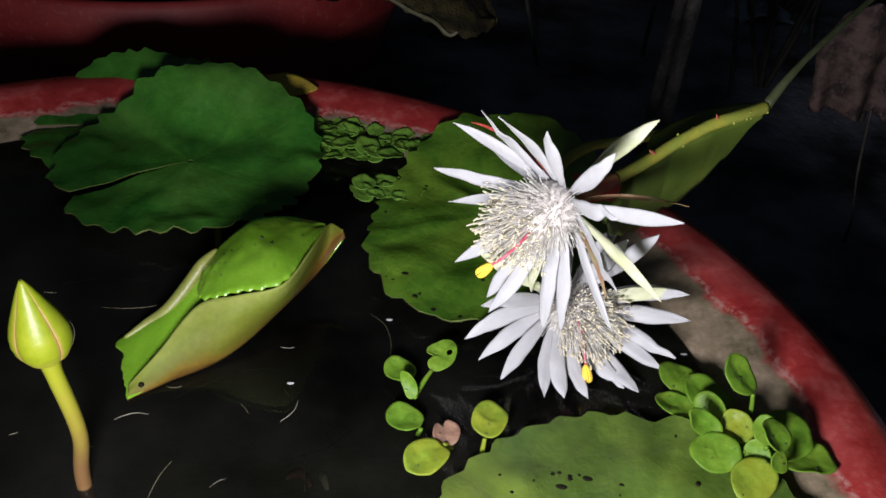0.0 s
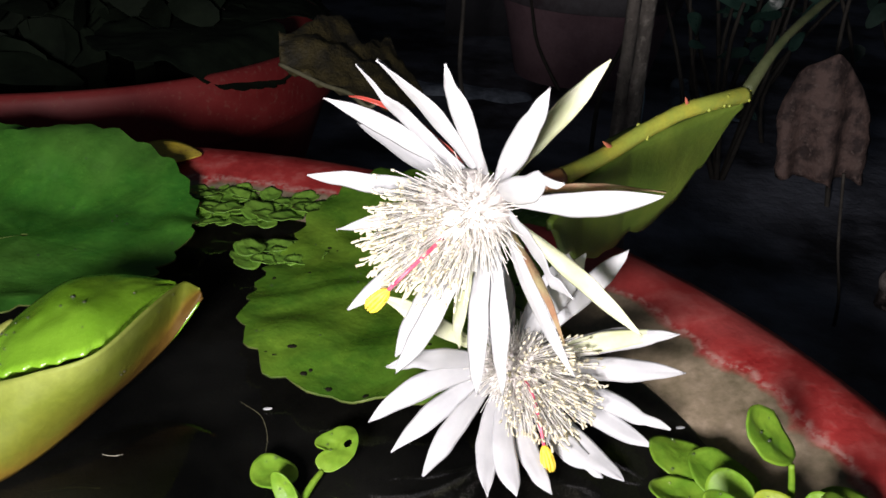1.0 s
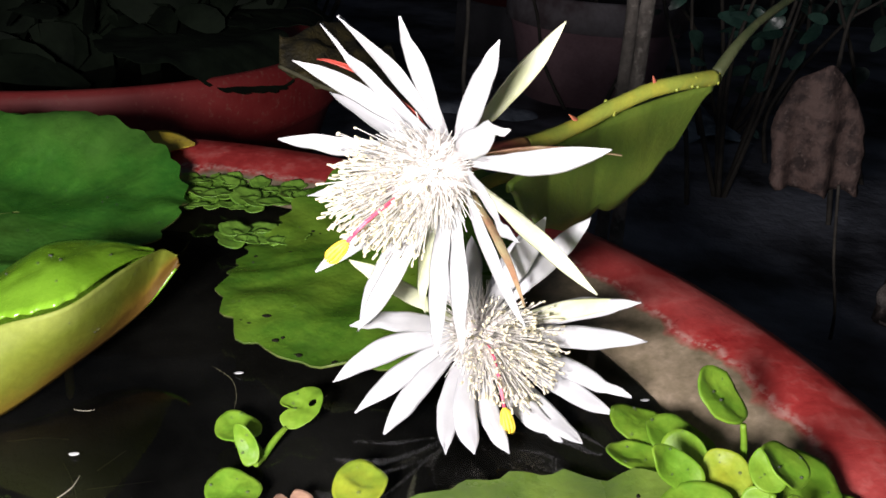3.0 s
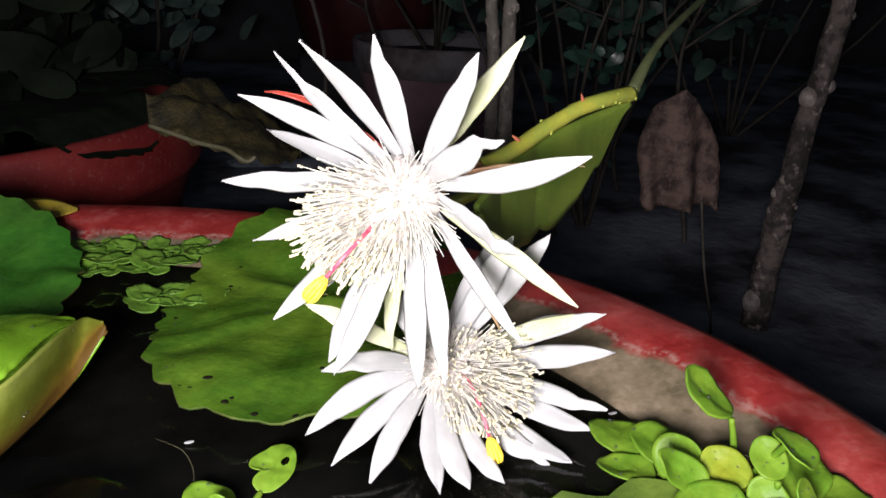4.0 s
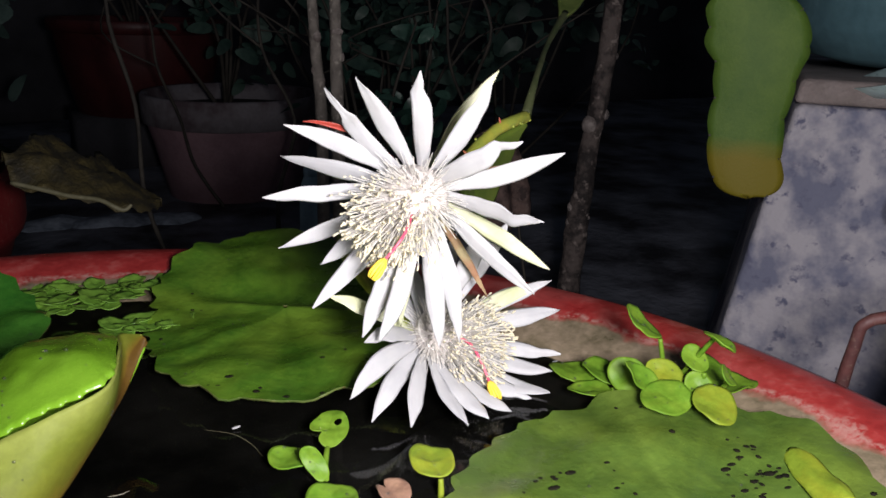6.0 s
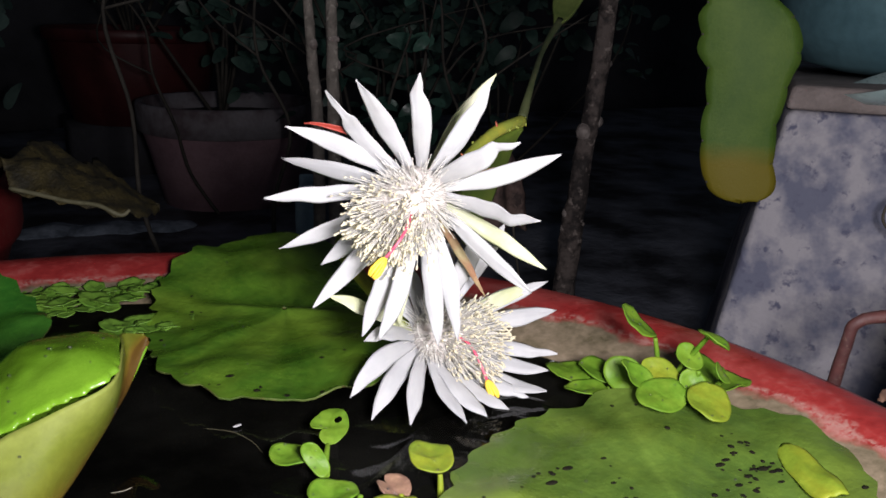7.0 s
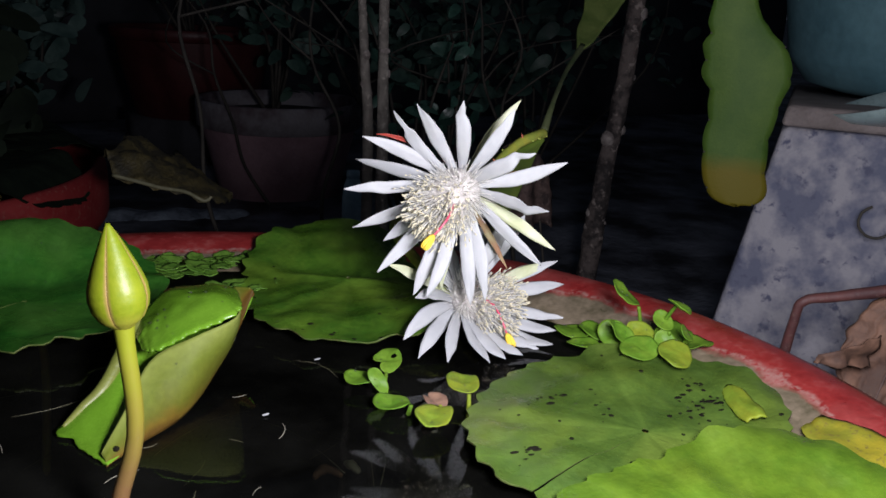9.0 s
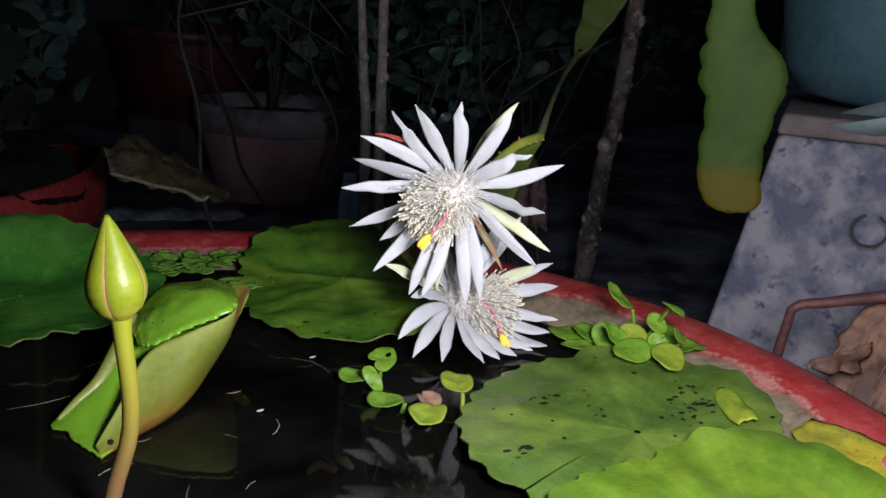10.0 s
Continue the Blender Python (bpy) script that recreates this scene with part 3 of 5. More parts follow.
pad("lily_pad", (-0.56, 0.985), 0.115, 100, PAD_A, "dark lily leaf hanging over the rim of the second tub", (0.5, -0.85, -0.012, 0.3), 0.030, 0.07, seed=8)


pad("lily_pad", (-0.250, 1.215), 0.125, 150, TUB_LEAF_UNLIT, "dark lily leaf lying over the collar of the second tub", (0.90, -0.43, -0.050, 0.35), 0.004, 0.06, seed=18, wet=4)


# Added leaf, near-black, covering a far rim that should lie in darkness.
pad("lily_pad", (-0.215, 1.430), 0.135, 30, TUB_LEAF_UNLIT, "near-black lily leaf added to hide the unlit far edge of the second tub", (0.95, 0.20, -0.040, 0.45), 0.012, 0.06, seed=28, wet=2)


# ---- the two white flowers and their stem ----
def petal(parent, base, axis, tip, width, mats, mid=None, name="petal", channel=0.20, kink=0.0, label="", seed=0, root=0.006):
    """A lance-shaped petal that leaves the throat, passes its middle point and runs out to its tip; kink: a crease near the tip."""
    base, axis, tip = Vector(base), Vector(axis).normalized(), Vector(tip)
    out = tip - base
    side_out = (out - axis * out.dot(axis)).normalized()
    p0 = base + side_out * root - axis * 0.004
    reach = (tip - p0).length
    mid = Vector(mid) if mid else (p0 + tip) / 2 + axis * reach * 0.10
    p1 = 2 * mid - (p0 + tip) / 2
    rng = random.Random(seed)
    lean, sway = rng.uniform(-0.30, 0.30), rng.uniform(-0.0015, 0.0015)
    crease = rng.uniform(0.74, 0.84)
    plump = rng.uniform(0.50, 0.62)

    def at(u, v):
        p = p0 * (1 - u) ** 2 + p1 * 2 * u * (1 - u) + tip * u * u
        d = ((p1 - p0) * (1 - u) + (tip - p1) * u).normalized()
        w = d.cross(axis)
        if w.length < 0.15:
            w = d.cross(Vector((0, 0, 1)))
        w = Matrix.Rotation(lean * u, 3, d) @ w.normalized()
        n = w.cross(d)
        s = 2 * v - 1
        shape = 0.46 + 0.54 * smooth(0.0, plump, u) if u < plump else 1 - ((u - plump) / (1 - plump)) ** 2.15
        shape *= 1 - 0.30 * abs(kink) * math.exp(-((u - crease - 0.04) / 0.05) ** 2)
        half = width / 2 * max(shape, 0.012)
        bent = max(0.0, 1 - abs(u - crease) / 0.13) ** 1.3 * kink
        ripple = 0.0009 * noise.noise(Vector((u * 4, s, seed * 3.1))) + 0.0016 * bent
        edge = 0.0007 * noise.noise(Vector((u * 7, s * 0.5, seed * 1.7)))
        fold = channel * half * (s * s) + 0.00030 * math.cos(s * 11)
        return p + w * (half * s + edge + sway * math.sin(math.pi * u) + 0.0022 * bent) + n * (ripple - fold)

    return part(name, sheet(at, 26, 8, 0.0005), mats, parent, label)


def stamen_mesh(length, curve, cock, roll):
    """A hair-thin filament and the bar-shaped anther that sits cocked on its end."""
    pts = [Vector((curve * length * (k / 5) ** 2, 0, length * k / 5)) for k in range(6)]
    fil = tube(pts, [0.00056, 0.00046, 0.00038, 0.00033, 0.00030, 0.00028], 4)
    end = pts[-1]
    d = (pts[-1] - pts[-2]).normalized()
    side = Matrix.Rotation(roll, 3, d) @ d.orthogonal().normalized()
    d = (d + side * cock).normalized()
    an = tube([end - d * 0.0016, end - d * 0.0013, end + d * 0.0013, end + d * 0.0017], [0.00040, 0.00062, 0.00060, 0.00040], 5)
    made = []
    for kind, data, mat in (("stamen", fil, FILAMENT), ("anther", an, ANTHER)):
        me = bpy.data.meshes.new(kind)
        me.from_pydata([tuple(v) for v in data[0]], [], data[1])
        me.materials.append(mat)
        me.polygons.foreach_set("use_smooth", [True] * len(data[1]))
        made.append(me)
    return made


STAMENS = [stamen_mesh(0.048, 0.05 * (k % 5) - 0.10, 0.25 * (k % 4), 1.3 * k) for k in range(10)]


def stamens(parent, throat, axis, mean, count, wide, seed, size=(0.45, 1.05), hairs=420, short=320):
    """Long stamens in a fan to one side of the throat, fine ones between them, and short ones all round it."""
    rng = random.Random(seed)
    o = ORIGIN[parent]
    axis, mean, throat = Vector(axis).normalized(), Vector(mean).normalized(), Vector(throat)

    def cone(about, angle):
        a = about.orthogonal().normalized()
        th, ph = radians(angle) * rng.random() ** 0.55, rng.uniform(0, 2 * math.pi)
        return about * math.cos(th) + (a * math.cos(ph) + about.cross(a) * math.sin(ph)) * math.sin(th)

    def root(d):
        flat = d - axis * d.dot(axis)
        return throat + flat * rng.uniform(0.002, 0.008) + axis * rng.uniform(-0.003, 0.002)

    def turned(d):
        return d.to_track_quat("Z", "X") @ Euler((0, 0, rng.uniform(0, 6.28))).to_quaternion()

    def hair(d, length, bend, thick):
        start, q = root(d), turned(d)
        pts = [start + q @ Vector((bend * length * f * f, 0, length * f)) for f in (0, 0.5, 1)]
        fil = tube(pts, [thick, thick * 0.9, thick * 0.75], 4)
        e = (pts[2] - pts[1]).normalized() + Vector((rng.uniform(-1, 1), rng.uniform(-1, 1), rng.uniform(-1, 1))) * 0.45
        an = tube([pts[2], pts[2] + e * 0.0009, pts[2] + e * 0.0021], [0.00046, 0.00066, 0.00046], 4)
        return join(fil, (an[0], an[1], [1] * len(an[1]), an[3])) if length > 0.029 else fil

    for _ in range(count):
        d = cone(mean, wide)
        near = smooth(math.cos(radians(wide)), 1.0, d.dot(mean))
        k = (size[0] + (size[1] - size[0]) * near ** 0.6) * rng.uniform(0.82, 1.06)
        fil, an = STAMENS[rng.randrange(len(STAMENS))]
        ob = new("stamen", fil)
        ob.parent = parent
        ob.matrix_local = Matrix.LocRotScale(root(d) - o, turned(d), (1, 1, k))
        tip = new("anther", an)
        tip.parent = ob
    fine = [hair(cone(mean, wide + 6), rng.uniform(0.018, 0.040) * size[1], rng.uniform(-0.15, 0.15), 0.00030) for _ in range(hairs)]
    fine += [hair(cone((axis + mean * 0.35).normalized(), 82), rng.uniform(0.019, 0.0255) * size[1], rng.uniform(-0.25, 0.25), 0.00026) for _ in range(short)]
    for _ in range(hairs * 2):
        d = cone((mean + axis * 0.35).normalized(), wide + 22)
        start, q = throat + (d - axis * d.dot(axis)) * rng.uniform(0.0, 0.009) + axis * rng.uniform(-0.003, 0.001), turned(d)
        long = rng.uniform(0.010, 0.023) * size[1]
        fine.append(tube([start, start + q @ Vector((rng.uniform(-0.08, 0.08) * long, 0, long))], [0.00046, 0.00030], 4))
    about = (mean * 0.5 + axis * 0.75).normalized()
    side = about.orthogonal().normalized()
    over = about.cross(side)

    def bundle(u, v):
        ph, th = 6.2832 * u, radians(3 + 107 * v)
        d = about * math.cos(th) + (side * math.cos(ph) + over * math.sin(ph)) * math.sin(th)
        streak = noise.noise(Vector((math.cos(ph) * 11 * (0.3 + v), math.sin(ph) * 11 * (0.3 + v), seed)))
        near = smooth(math.cos(radians(wide + 14)), 1.0, d.dot(mean))
        reach = 0.048 * (0.39 + 0.22 * near ** 0.6) * size[1] * (1 - 0.35 * v ** 3)
        return throat + d * (reach + 0.0016 * streak) - axis * 0.004

    part("filament_cushion", sheet(bundle, 140, 14, 0.0004, ring=True), [BUNDLE], parent, "dense pale cream mass of filaments")
    part("tuft", join(*fine), [FILAMENT, ANTHER], parent, "tuft of fine cream stamens", "stuff")


def stigma(parent, throat, end, bend, axis):
    throat, end = Vector(throat), Vector(end)
    mid = (throat + end) / 2 + Vector(bend)
    d = (end - mid).normalized()
    part("style", tube([throat, mid, end - d * 0.004], [0.0009, 0.0008, 0.0008], 7), [STYLE], parent, "crimson style")
    z = Vector(axis).normalized()
    x = z.orthogonal().normalized()
    y = z.cross(x)
    o = throat - z * 0.004
    part("throat", sheet(lambda u, v: o + (x * math.cos(6.2832 * u) + y * math.sin(6.2832 * u)) * (0.001 + 0.0125 * v) + z * (0.0025 + 0.0055 * v ** 1.5), 20, 6, 0.0005, ring=True), [THROAT], parent, "pale cup-shaped throat")
    a = d.orthogonal().normalized()
    lobes = []
    for k in range(9):
        w = Matrix.Rotation(k * 2 * math.pi / 9, 3, d) @ a
        lobes.append(tube([end - d * 0.005, end - d * 0.002 + w * 0.0018, end + d * 0.004 + w * 0.0026, end + d * 0.0068 + w * 0.0016], [0.0008, 0.001, 0.0009, 0.0004], 5))
    lobes.append(ball(end, 0.002, 1, 1, 1.2))
    part("stigma", join(*lobes), [STIGMA], parent, "yellow many-lobed stigma")


def flower(base, axis, petals, width, label, group="white night flowers"):
    """petals: groups of rows of tip, middle and crease."""
    t = thing("cactus_flower", base, label, "flower", group)
    k = 0
    for rows in petals:
        for tip, mid, kink in rows:
            petal(t, base, axis, tip, width * (0.90 + 0.16 * ((k * 37) % 10) / 10), [PETAL], mid, kink=kink, seed=k)
            k += 1
    return t


BASE_1, AXIS_1 = (0.0944, 0.4530, 0.1245), (-0.59, -0.78, -0.21)
UPPER_1 = [
    ((0.0166, 0.4801, 0.1218), (0.0549, 0.4662, 0.1237), 0.3), ((0.0359, 0.5110, 0.1369), (0.0644, 0.4797, 0.1306), 0.0),
    ((0.0258, 0.4703, 0.1608), (0.0594, 0.4640, 0.1465), 0.3), ((0.0412, 0.4516, 0.1806), (0.0662, 0.4591, 0.1518), 1.5),
    ((0.0505, 0.4346, 0.1872), (0.0749, 0.4486, 0.1596), 0.3), ((0.0753, 0.4168, 0.1919), (0.0844, 0.4330, 0.1609), -0.9),
    ((0.1116, 0.4107, 0.1869), (0.1031, 0.4270, 0.1591), 0.2), ((0.1168, 0.3895, 0.1612), (0.1041, 0.4190, 0.1434), -1.2),
    ((0.1561, 0.4098, 0.1500), (0.1287, 0.4336, 0.1351), 0.0),
]
LOWER_1 = [
    ((0.1224, 0.3764, 0.1248), (0.1122, 0.4151, 0.1226), 0.9), ((0.1301, 0.3911, 0.0825), (0.1132, 0.4202, 0.1016), 0.0),
    ((0.0973, 0.4289, 0.0435), (0.0945, 0.4350, 0.0820), 0.0), ((0.1083, 0.4266, 0.0454), (0.1030, 0.4330, 0.0840), 0.3),
    ((0.0611, 0.4283, 0.0529), (0.0775, 0.4330, 0.0850), 0.0), ((0.0600, 0.4480, 0.0480), (0.0760, 0.4470, 0.0840), 0.2),
    ((0.0365, 0.4614, 0.0636), (0.0629, 0.4595, 0.0912), 0.0), ((0.0277, 0.4921, 0.0894), (0.0628, 0.4820, 0.1030), 0.0),
    ((0.0500, 0.4860, 0.0790), (0.0720, 0.4730, 0.0990), 0.0),
]
one = flower(BASE_1, AXIS_1, (UPPER_1, LOWER_1), 0.0106, "white night-blooming cactus flower, petals spread wide, cream stamens")
petal(one, BASE_1, AXIS_1, (0.1388, 0.4503, 0.1881), 0.0095, [PETAL_GREEN], (0.1217, 0.4609, 0.1571), label="pale green-white outer petal", seed=31)
petal(one, BASE_1, AXIS_1, (0.1626, 0.4246, 0.0808), 0.0095, [PETAL_GREEN], (0.1283, 0.4389, 0.1036), label="pale green-white outer petal", seed=32)
petal(one, BASE_1, AXIS_1, (0.0893, 0.4634, 0.0440), 0.0075, [PETAL_GREEN], None, label="pale green-white outer petal", seed=33)
petal(one, BASE_1, AXIS_1, (0.1690, 0.4494, 0.1349), 0.0042, [SEPAL_OLIVE], (0.1300, 0.4560, 0.1320), "sepal", label="brownish outer sepal", seed=34)
petal(one, BASE_1, AXIS_1, (0.1353, 0.4447, 0.0616), 0.0052, [SEPAL_OLIVE], (0.1170, 0.4540, 0.0960), "sepal", label="brown outer sepal with red tip", seed=35)
petal(one, BASE_1, AXIS_1, (0.0365, 0.4712, 0.1622), 0.0036, [SEPAL], (0.0665, 0.4650, 0.1520), "sepal", label="red-backed outer sepal", seed=36)
stigma(one, Vector(BASE_1) + Vector((-0.004, -0.005, -0.001)), (0.0547, 0.4140, 0.0991), (-0.004, -0.0165, 0.004), AXIS_1)
stamens(one, Vector(BASE_1) + Vector((-0.003, -0.004, -0.001)), AXIS_1, (-0.79, -0.55, -0.30), 300, 37, 5)

BASE_2, AXIS_2 = (0.1140, 0.4730, 0.0300), (0.08, -0.76, 0.64)
LEFT_2 = [
    ((0.0564, 0.4363, 0.0503), (0.0838, 0.4537, 0.0438), 0.4), ((0.0487, 0.4375, 0.0182), (0.0770, 0.4522, 0.0301), 0.0),
    ((0.0597, 0.4337, 0.0042), (0.0839, 0.4523, 0.0174), 0.0), ((0.0749, 0.4164, 0.0067), (0.0905, 0.4400, 0.0190), 0.0),
    ((0.1033, 0.4055, 0.0067), (0.1040, 0.4350, 0.0155), 0.2), ((0.1162, 0.4055, 0.0079), (0.1120, 0.4316, 0.0155), 0.0),
    ((0.1312, 0.4073, 0.0079), (0.1220, 0.4360, 0.0130), 0.0), ((0.1579, 0.4270, 0.0010), (0.1380, 0.4430, 0.0090), -0.8),
]
RIGHT_2 = [
    ((0.1654, 0.4195, 0.0069), (0.1475, 0.4455, 0.0085), 0.2), ((0.1836, 0.4430, 0.0065), (0.1565, 0.4630, 0.0095), 0.0),
    ((0.1912, 0.4461, 0.0153), (0.1580, 0.4640, 0.0190), 0.9), ((0.1972, 0.4587, 0.0393), (0.1576, 0.4618, 0.0375), 0.0),
    ((0.1918, 0.4624, 0.0584), (0.1590, 0.4740, 0.0450), 0.4), ((0.1643, 0.4734, 0.0958), (0.1437, 0.4720, 0.0700), 0.0),
    ((0.1407, 0.4543, 0.1022), (0.1290, 0.4660, 0.0680), 0.0), ((0.1460, 0.5040, 0.0830), None, 0.0),
    ((0.1100, 0.5000, 0.0700), None, 0.0), ((0.0880, 0.4920, 0.0640), None, 0.0),
]
two = flower(BASE_2, AXIS_2, (LEFT_2, RIGHT_2), 0.0114, "second white cactus flower, hanging low with petals touching the water")
petal(two, BASE_2, AXIS_2, (0.0501, 0.4764, 0.0640), 0.009, [PETAL_GREEN], None, label="pale green-white outer petal", seed=41)
petal(two, BASE_2, AXIS_2, (0.1900, 0.4700, 0.0540), 0.009, [PETAL_GREEN], None, label="pale green-white outer petal", seed=42)
stigma(two, Vector(BASE_2) + Vector((0.001, -0.005, 0.004)), (0.1304, 0.4257, 0.0130), (0.0, -0.006, 0.013), AXIS_2)
stamens(two, Vector(BASE_2) + Vector((0.002, -0.003, 0.003)), AXIS_2, (0.56, -0.80, 0.06), 280, 46, 9, (0.55, 0.92), 340, 260)

JOINT = Vector((0.240, 0.576, 0.142))
plant = thing("climbing_cactus", (0.68, 0.98, 0.58), "epiphytic cactus stem with flat leaf, arching over the tub", "plant")
TUBE_LINE = [JOINT, Vector((0.219, 0.558, 0.1425)), Vector((0.199, 0.5465, 0.1395)), Vector((0.176, 0.531, 0.1325)), Vector((0.153, 0.511, 0.1255)), Vector((0.130, 0.488, 0.1230))]
part("flower_tube", tube(TUBE_LINE, [0.0046, 0.0042, 0.0042, 0.0041, 0.0041, 0.0044], 10, bumps=0.06), [TUBE], plant, "yellow-green flower tube with small scales")
part("flower_tube", tube([(0.131, 0.489, 0.1231), (0.118, 0.476, 0.1235), (0.105, 0.463, 0.1245)], [0.0047, 0.005, 0.0065], 10, bumps=0.05), [TUBE_RED], plant, "reddish end of the flower tube")
part("flower_tube", tube([(0.228, 0.590, 0.122), (0.200, 0.640, 0.080), (0.165, 0.662, 0.054), (0.135, 0.655, 0.047), (0.110, 0.610, 0.050), (0.098, 0.552, 0.050), (0.104, 0.505, 0.036), (0.113, 0.483, 0.026)], [0.0040, 0.0042, 0.0044, 0.0046, 0.0046, 0.0046, 0.005, 0.0062], 10, bumps=0.06), [TUBE], plant, "yellow-green tube of the lower flower")
for k, (p, d) in enumerate((((0.2010, 0.5470, 0.1435), (-0.5, -0.3, 1.0)), ((0.1570, 0.5140, 0.1305), (-0.9, -0.3, 0.7)))):
    p, d = Vector(p), Vector(d).normalized()
    part("bract", tube([p - d * 0.001, p + d * 0.0022, p + d * 0.0048], [0.0016, 0.0011, 0.0002], 6, 0.6), [TUBE_RED], plant, "small pointed red bract")
scales = []
rng = random.Random(3)
for k in range(44):
    u = rng.random()
    f = min(u * 3.2, 3.19)
    p = TUBE_LINE[int(f)].lerp(TUBE_LINE[int(f) + 1], f % 1) + Vector((rng.uniform(-1, 1), rng.uniform(-1, 1), rng.uniform(-1, 1))).normalized() * 0.0042
    scales.append(ball(p, rng.uniform(0.0007, 0.0014), 1, 1, 1, 6, 4))
part("scale", join(*scales), [TUBE], plant, "", "stuff")


def blade_form(line, half, across, teeth=5, depth=0.12, blunt=False):
    pts = [Vector(p) for p in line]
    across = [Vector(a).normalized() for a in across]

    def along(seq, u):
        f = u * (len(seq) - 1)
        i = min(int(f), len(seq) - 2)
        a, b, c, d = seq[max(i - 1, 0)], seq[i], seq[i + 1], seq[min(i + 2, len(seq) - 1)]
        t = f - i
        return 0.5 * (2 * b + (c - a) * t + (2 * a - 5 * b + 4 * c - d) * t * t + (3 * b - a - 3 * c + d) * t ** 3)

    def at(u, v):
        s = 2 * v - 1
        f = u * (len(half) - 1)
        i = min(int(f), len(half) - 2)
        h = half[i] + (half[i + 1] - half[i]) * smooth(0, 1, f - i)
        if blunt and u > 0.92:
            h *= max(1 - ((u - 0.92) / 0.08) ** 2.6, 0.0) ** 0.5 * 0.98 + 0.02
        k = abs(math.sin(math.pi * (u * teeth + (0.15 if s > 0 else 0.6))))
        h *= 1 - depth * (1 - k ** 0.5) * abs(s) ** 4
        p, w = along(pts, u), along(across, u).normalized()
        d = (along(pts, min(u + 0.02, 1)) - along(pts, max(u - 0.02, 0))).normalized()
        n = w.cross(d)
        return p + w * (h * s) + n * (0.10 * h * s * s + 0.002 * noise.noise(Vector((u * 4, s, 1))))

    return at


def blade(parent, line, half, across, mat, name="cladode", teeth=5, depth=0.12, thick=0.003, label="", blunt=False, steps=48):
    at = blade_form(line, half, across, teeth, depth, blunt)
    return part(name, sheet(at, steps, 10, thick), [mat], parent, label)


MIDRIB = [Vector(v) for v in ((0.2385, 0.5715, 0.1385), (0.206, 0.556, 0.1320), (0.173, 0.534, 0.1255), (0.145, 0.500, 0.1190), (0.123, 0.452, 0.1170))]


def spread(values, u):
    f = u * (len(values) - 1)
    i = min(int(f), len(values) - 2)
    return values[i] + (values[i + 1] - values[i]) * smooth(0, 1, f - i)


def folded_at(u, v):
    """One half hangs from the midrib, the other reaches back from it."""
    s = 2 * v - 1
    f = u * (len(MIDRIB) - 1)
    i = min(int(f), len(MIDRIB) - 2)
    p = MIDRIB[i].lerp(MIDRIB[i + 1], f - i)
    notch = 1 - 0.13 * (1 - abs(math.sin(math.pi * (u * 3.2 + (0.1 if s > 0 else 0.55)))) ** 0.4) * abs(s) ** 4
    if s < 0:
        w = Vector((0.0, 0.36 - 0.80 * u, -1.0)).normalized()
        wide = spread((0.004, 0.040, 0.053, 0.059, 0.056, 0.049, 0.042, 0.024, 0.003), u)
    else:
        w = Vector((0.30, 0.90, -0.14)).lerp(Vector((-0.10, 0.95, -0.30)), smooth(0.0, 0.35, u)).normalized()
        wide = spread((0.026, 0.042, 0.050, 0.048, 0.040, 0.028, 0.016, 0.006, 0.002), u)
    p = p + w * (wide * notch * abs(s)) - Vector((0, 0, 1)) * (0.10 * wide * (abs(s) - s * s) * (1 if s > 0 else -0.5))
    return p + Vector((0.7, -0.6, 0.2)) * 0.0018 * noise.noise(Vector((u * 5, s * 1.5, 4)))


part("cladode", sheet(folded_at, 72, 20, 0.0026), [CLADODE], plant, "folded green leaf-like stem segment")
part("stem", tube([JOINT, (0.267, 0.605, 0.168), (0.337, 0.693, 0.189), (0.392, 0.748, 0.212)], [0.0040, 0.0024, 0.0024, 0.0042], 8, bumps=0.08), [STEM], plant, "thin woody stem")
blade(plant, [(0.380, 0.737, 0.207), (0.430, 0.785, 0.240), (0.490, 0.830, 0.300), (0.58, 0.90, 0.42), (0.68, 0.98, 0.58)], [0.003, 0.014, 0.024, 0.030, 0.026, 0.012], [(0.72, -0.60, -0.3), (0.72, -0.60, -0.3)], CLADODE_OLD, teeth=5, depth=0.12, label="flat green stem segment above")
hang = thing("hanging_cladode", (0.575, 0.690, 0.62), "broad scalloped green cactus segment hanging down, yellowed blunt tip", "plant")


def hang_surface():
    """Green flesh that yellows over the lowest part of the hanging segment."""
    m, t, b = nodes_of("cladode_yellowing")
    co = t.nodes.new("ShaderNodeTexCoord")
    sep = t.nodes.new("ShaderNodeSeparateXYZ")
    link(t, co.outputs["UV"], sep.inputs[0])
    big, small = noise_node(t, co.outputs["Object"], 25), noise_node(t, co.outputs["Object"], 350)
    green = ramp(t, maths(t, "MULTIPLY_ADD", small, 0.3, maths(t, "MULTIPLY", big, 0.75)), (0.38, (0.046, 0.100, 0.014)), (0.66, (0.078, 0.138, 0.021)))
    f = maths(t, "MULTIPLY_ADD", big, 0.05, sep.outputs[0])
    col = mixed(t, ramp(t, f, (0.865, (0, 0, 0)), (0.915, (1, 1, 1))), green, (0.150, 0.124, 0.010))
    link(t, col, b.inputs["Base Color"])
    b.inputs["Roughness"].default_value = 0.6
    b.inputs["Specular IOR Level"].default_value = 0.25
    bumped(t, b, maths(t, "ADD", big, small), 0.3, 0.001)
    return m


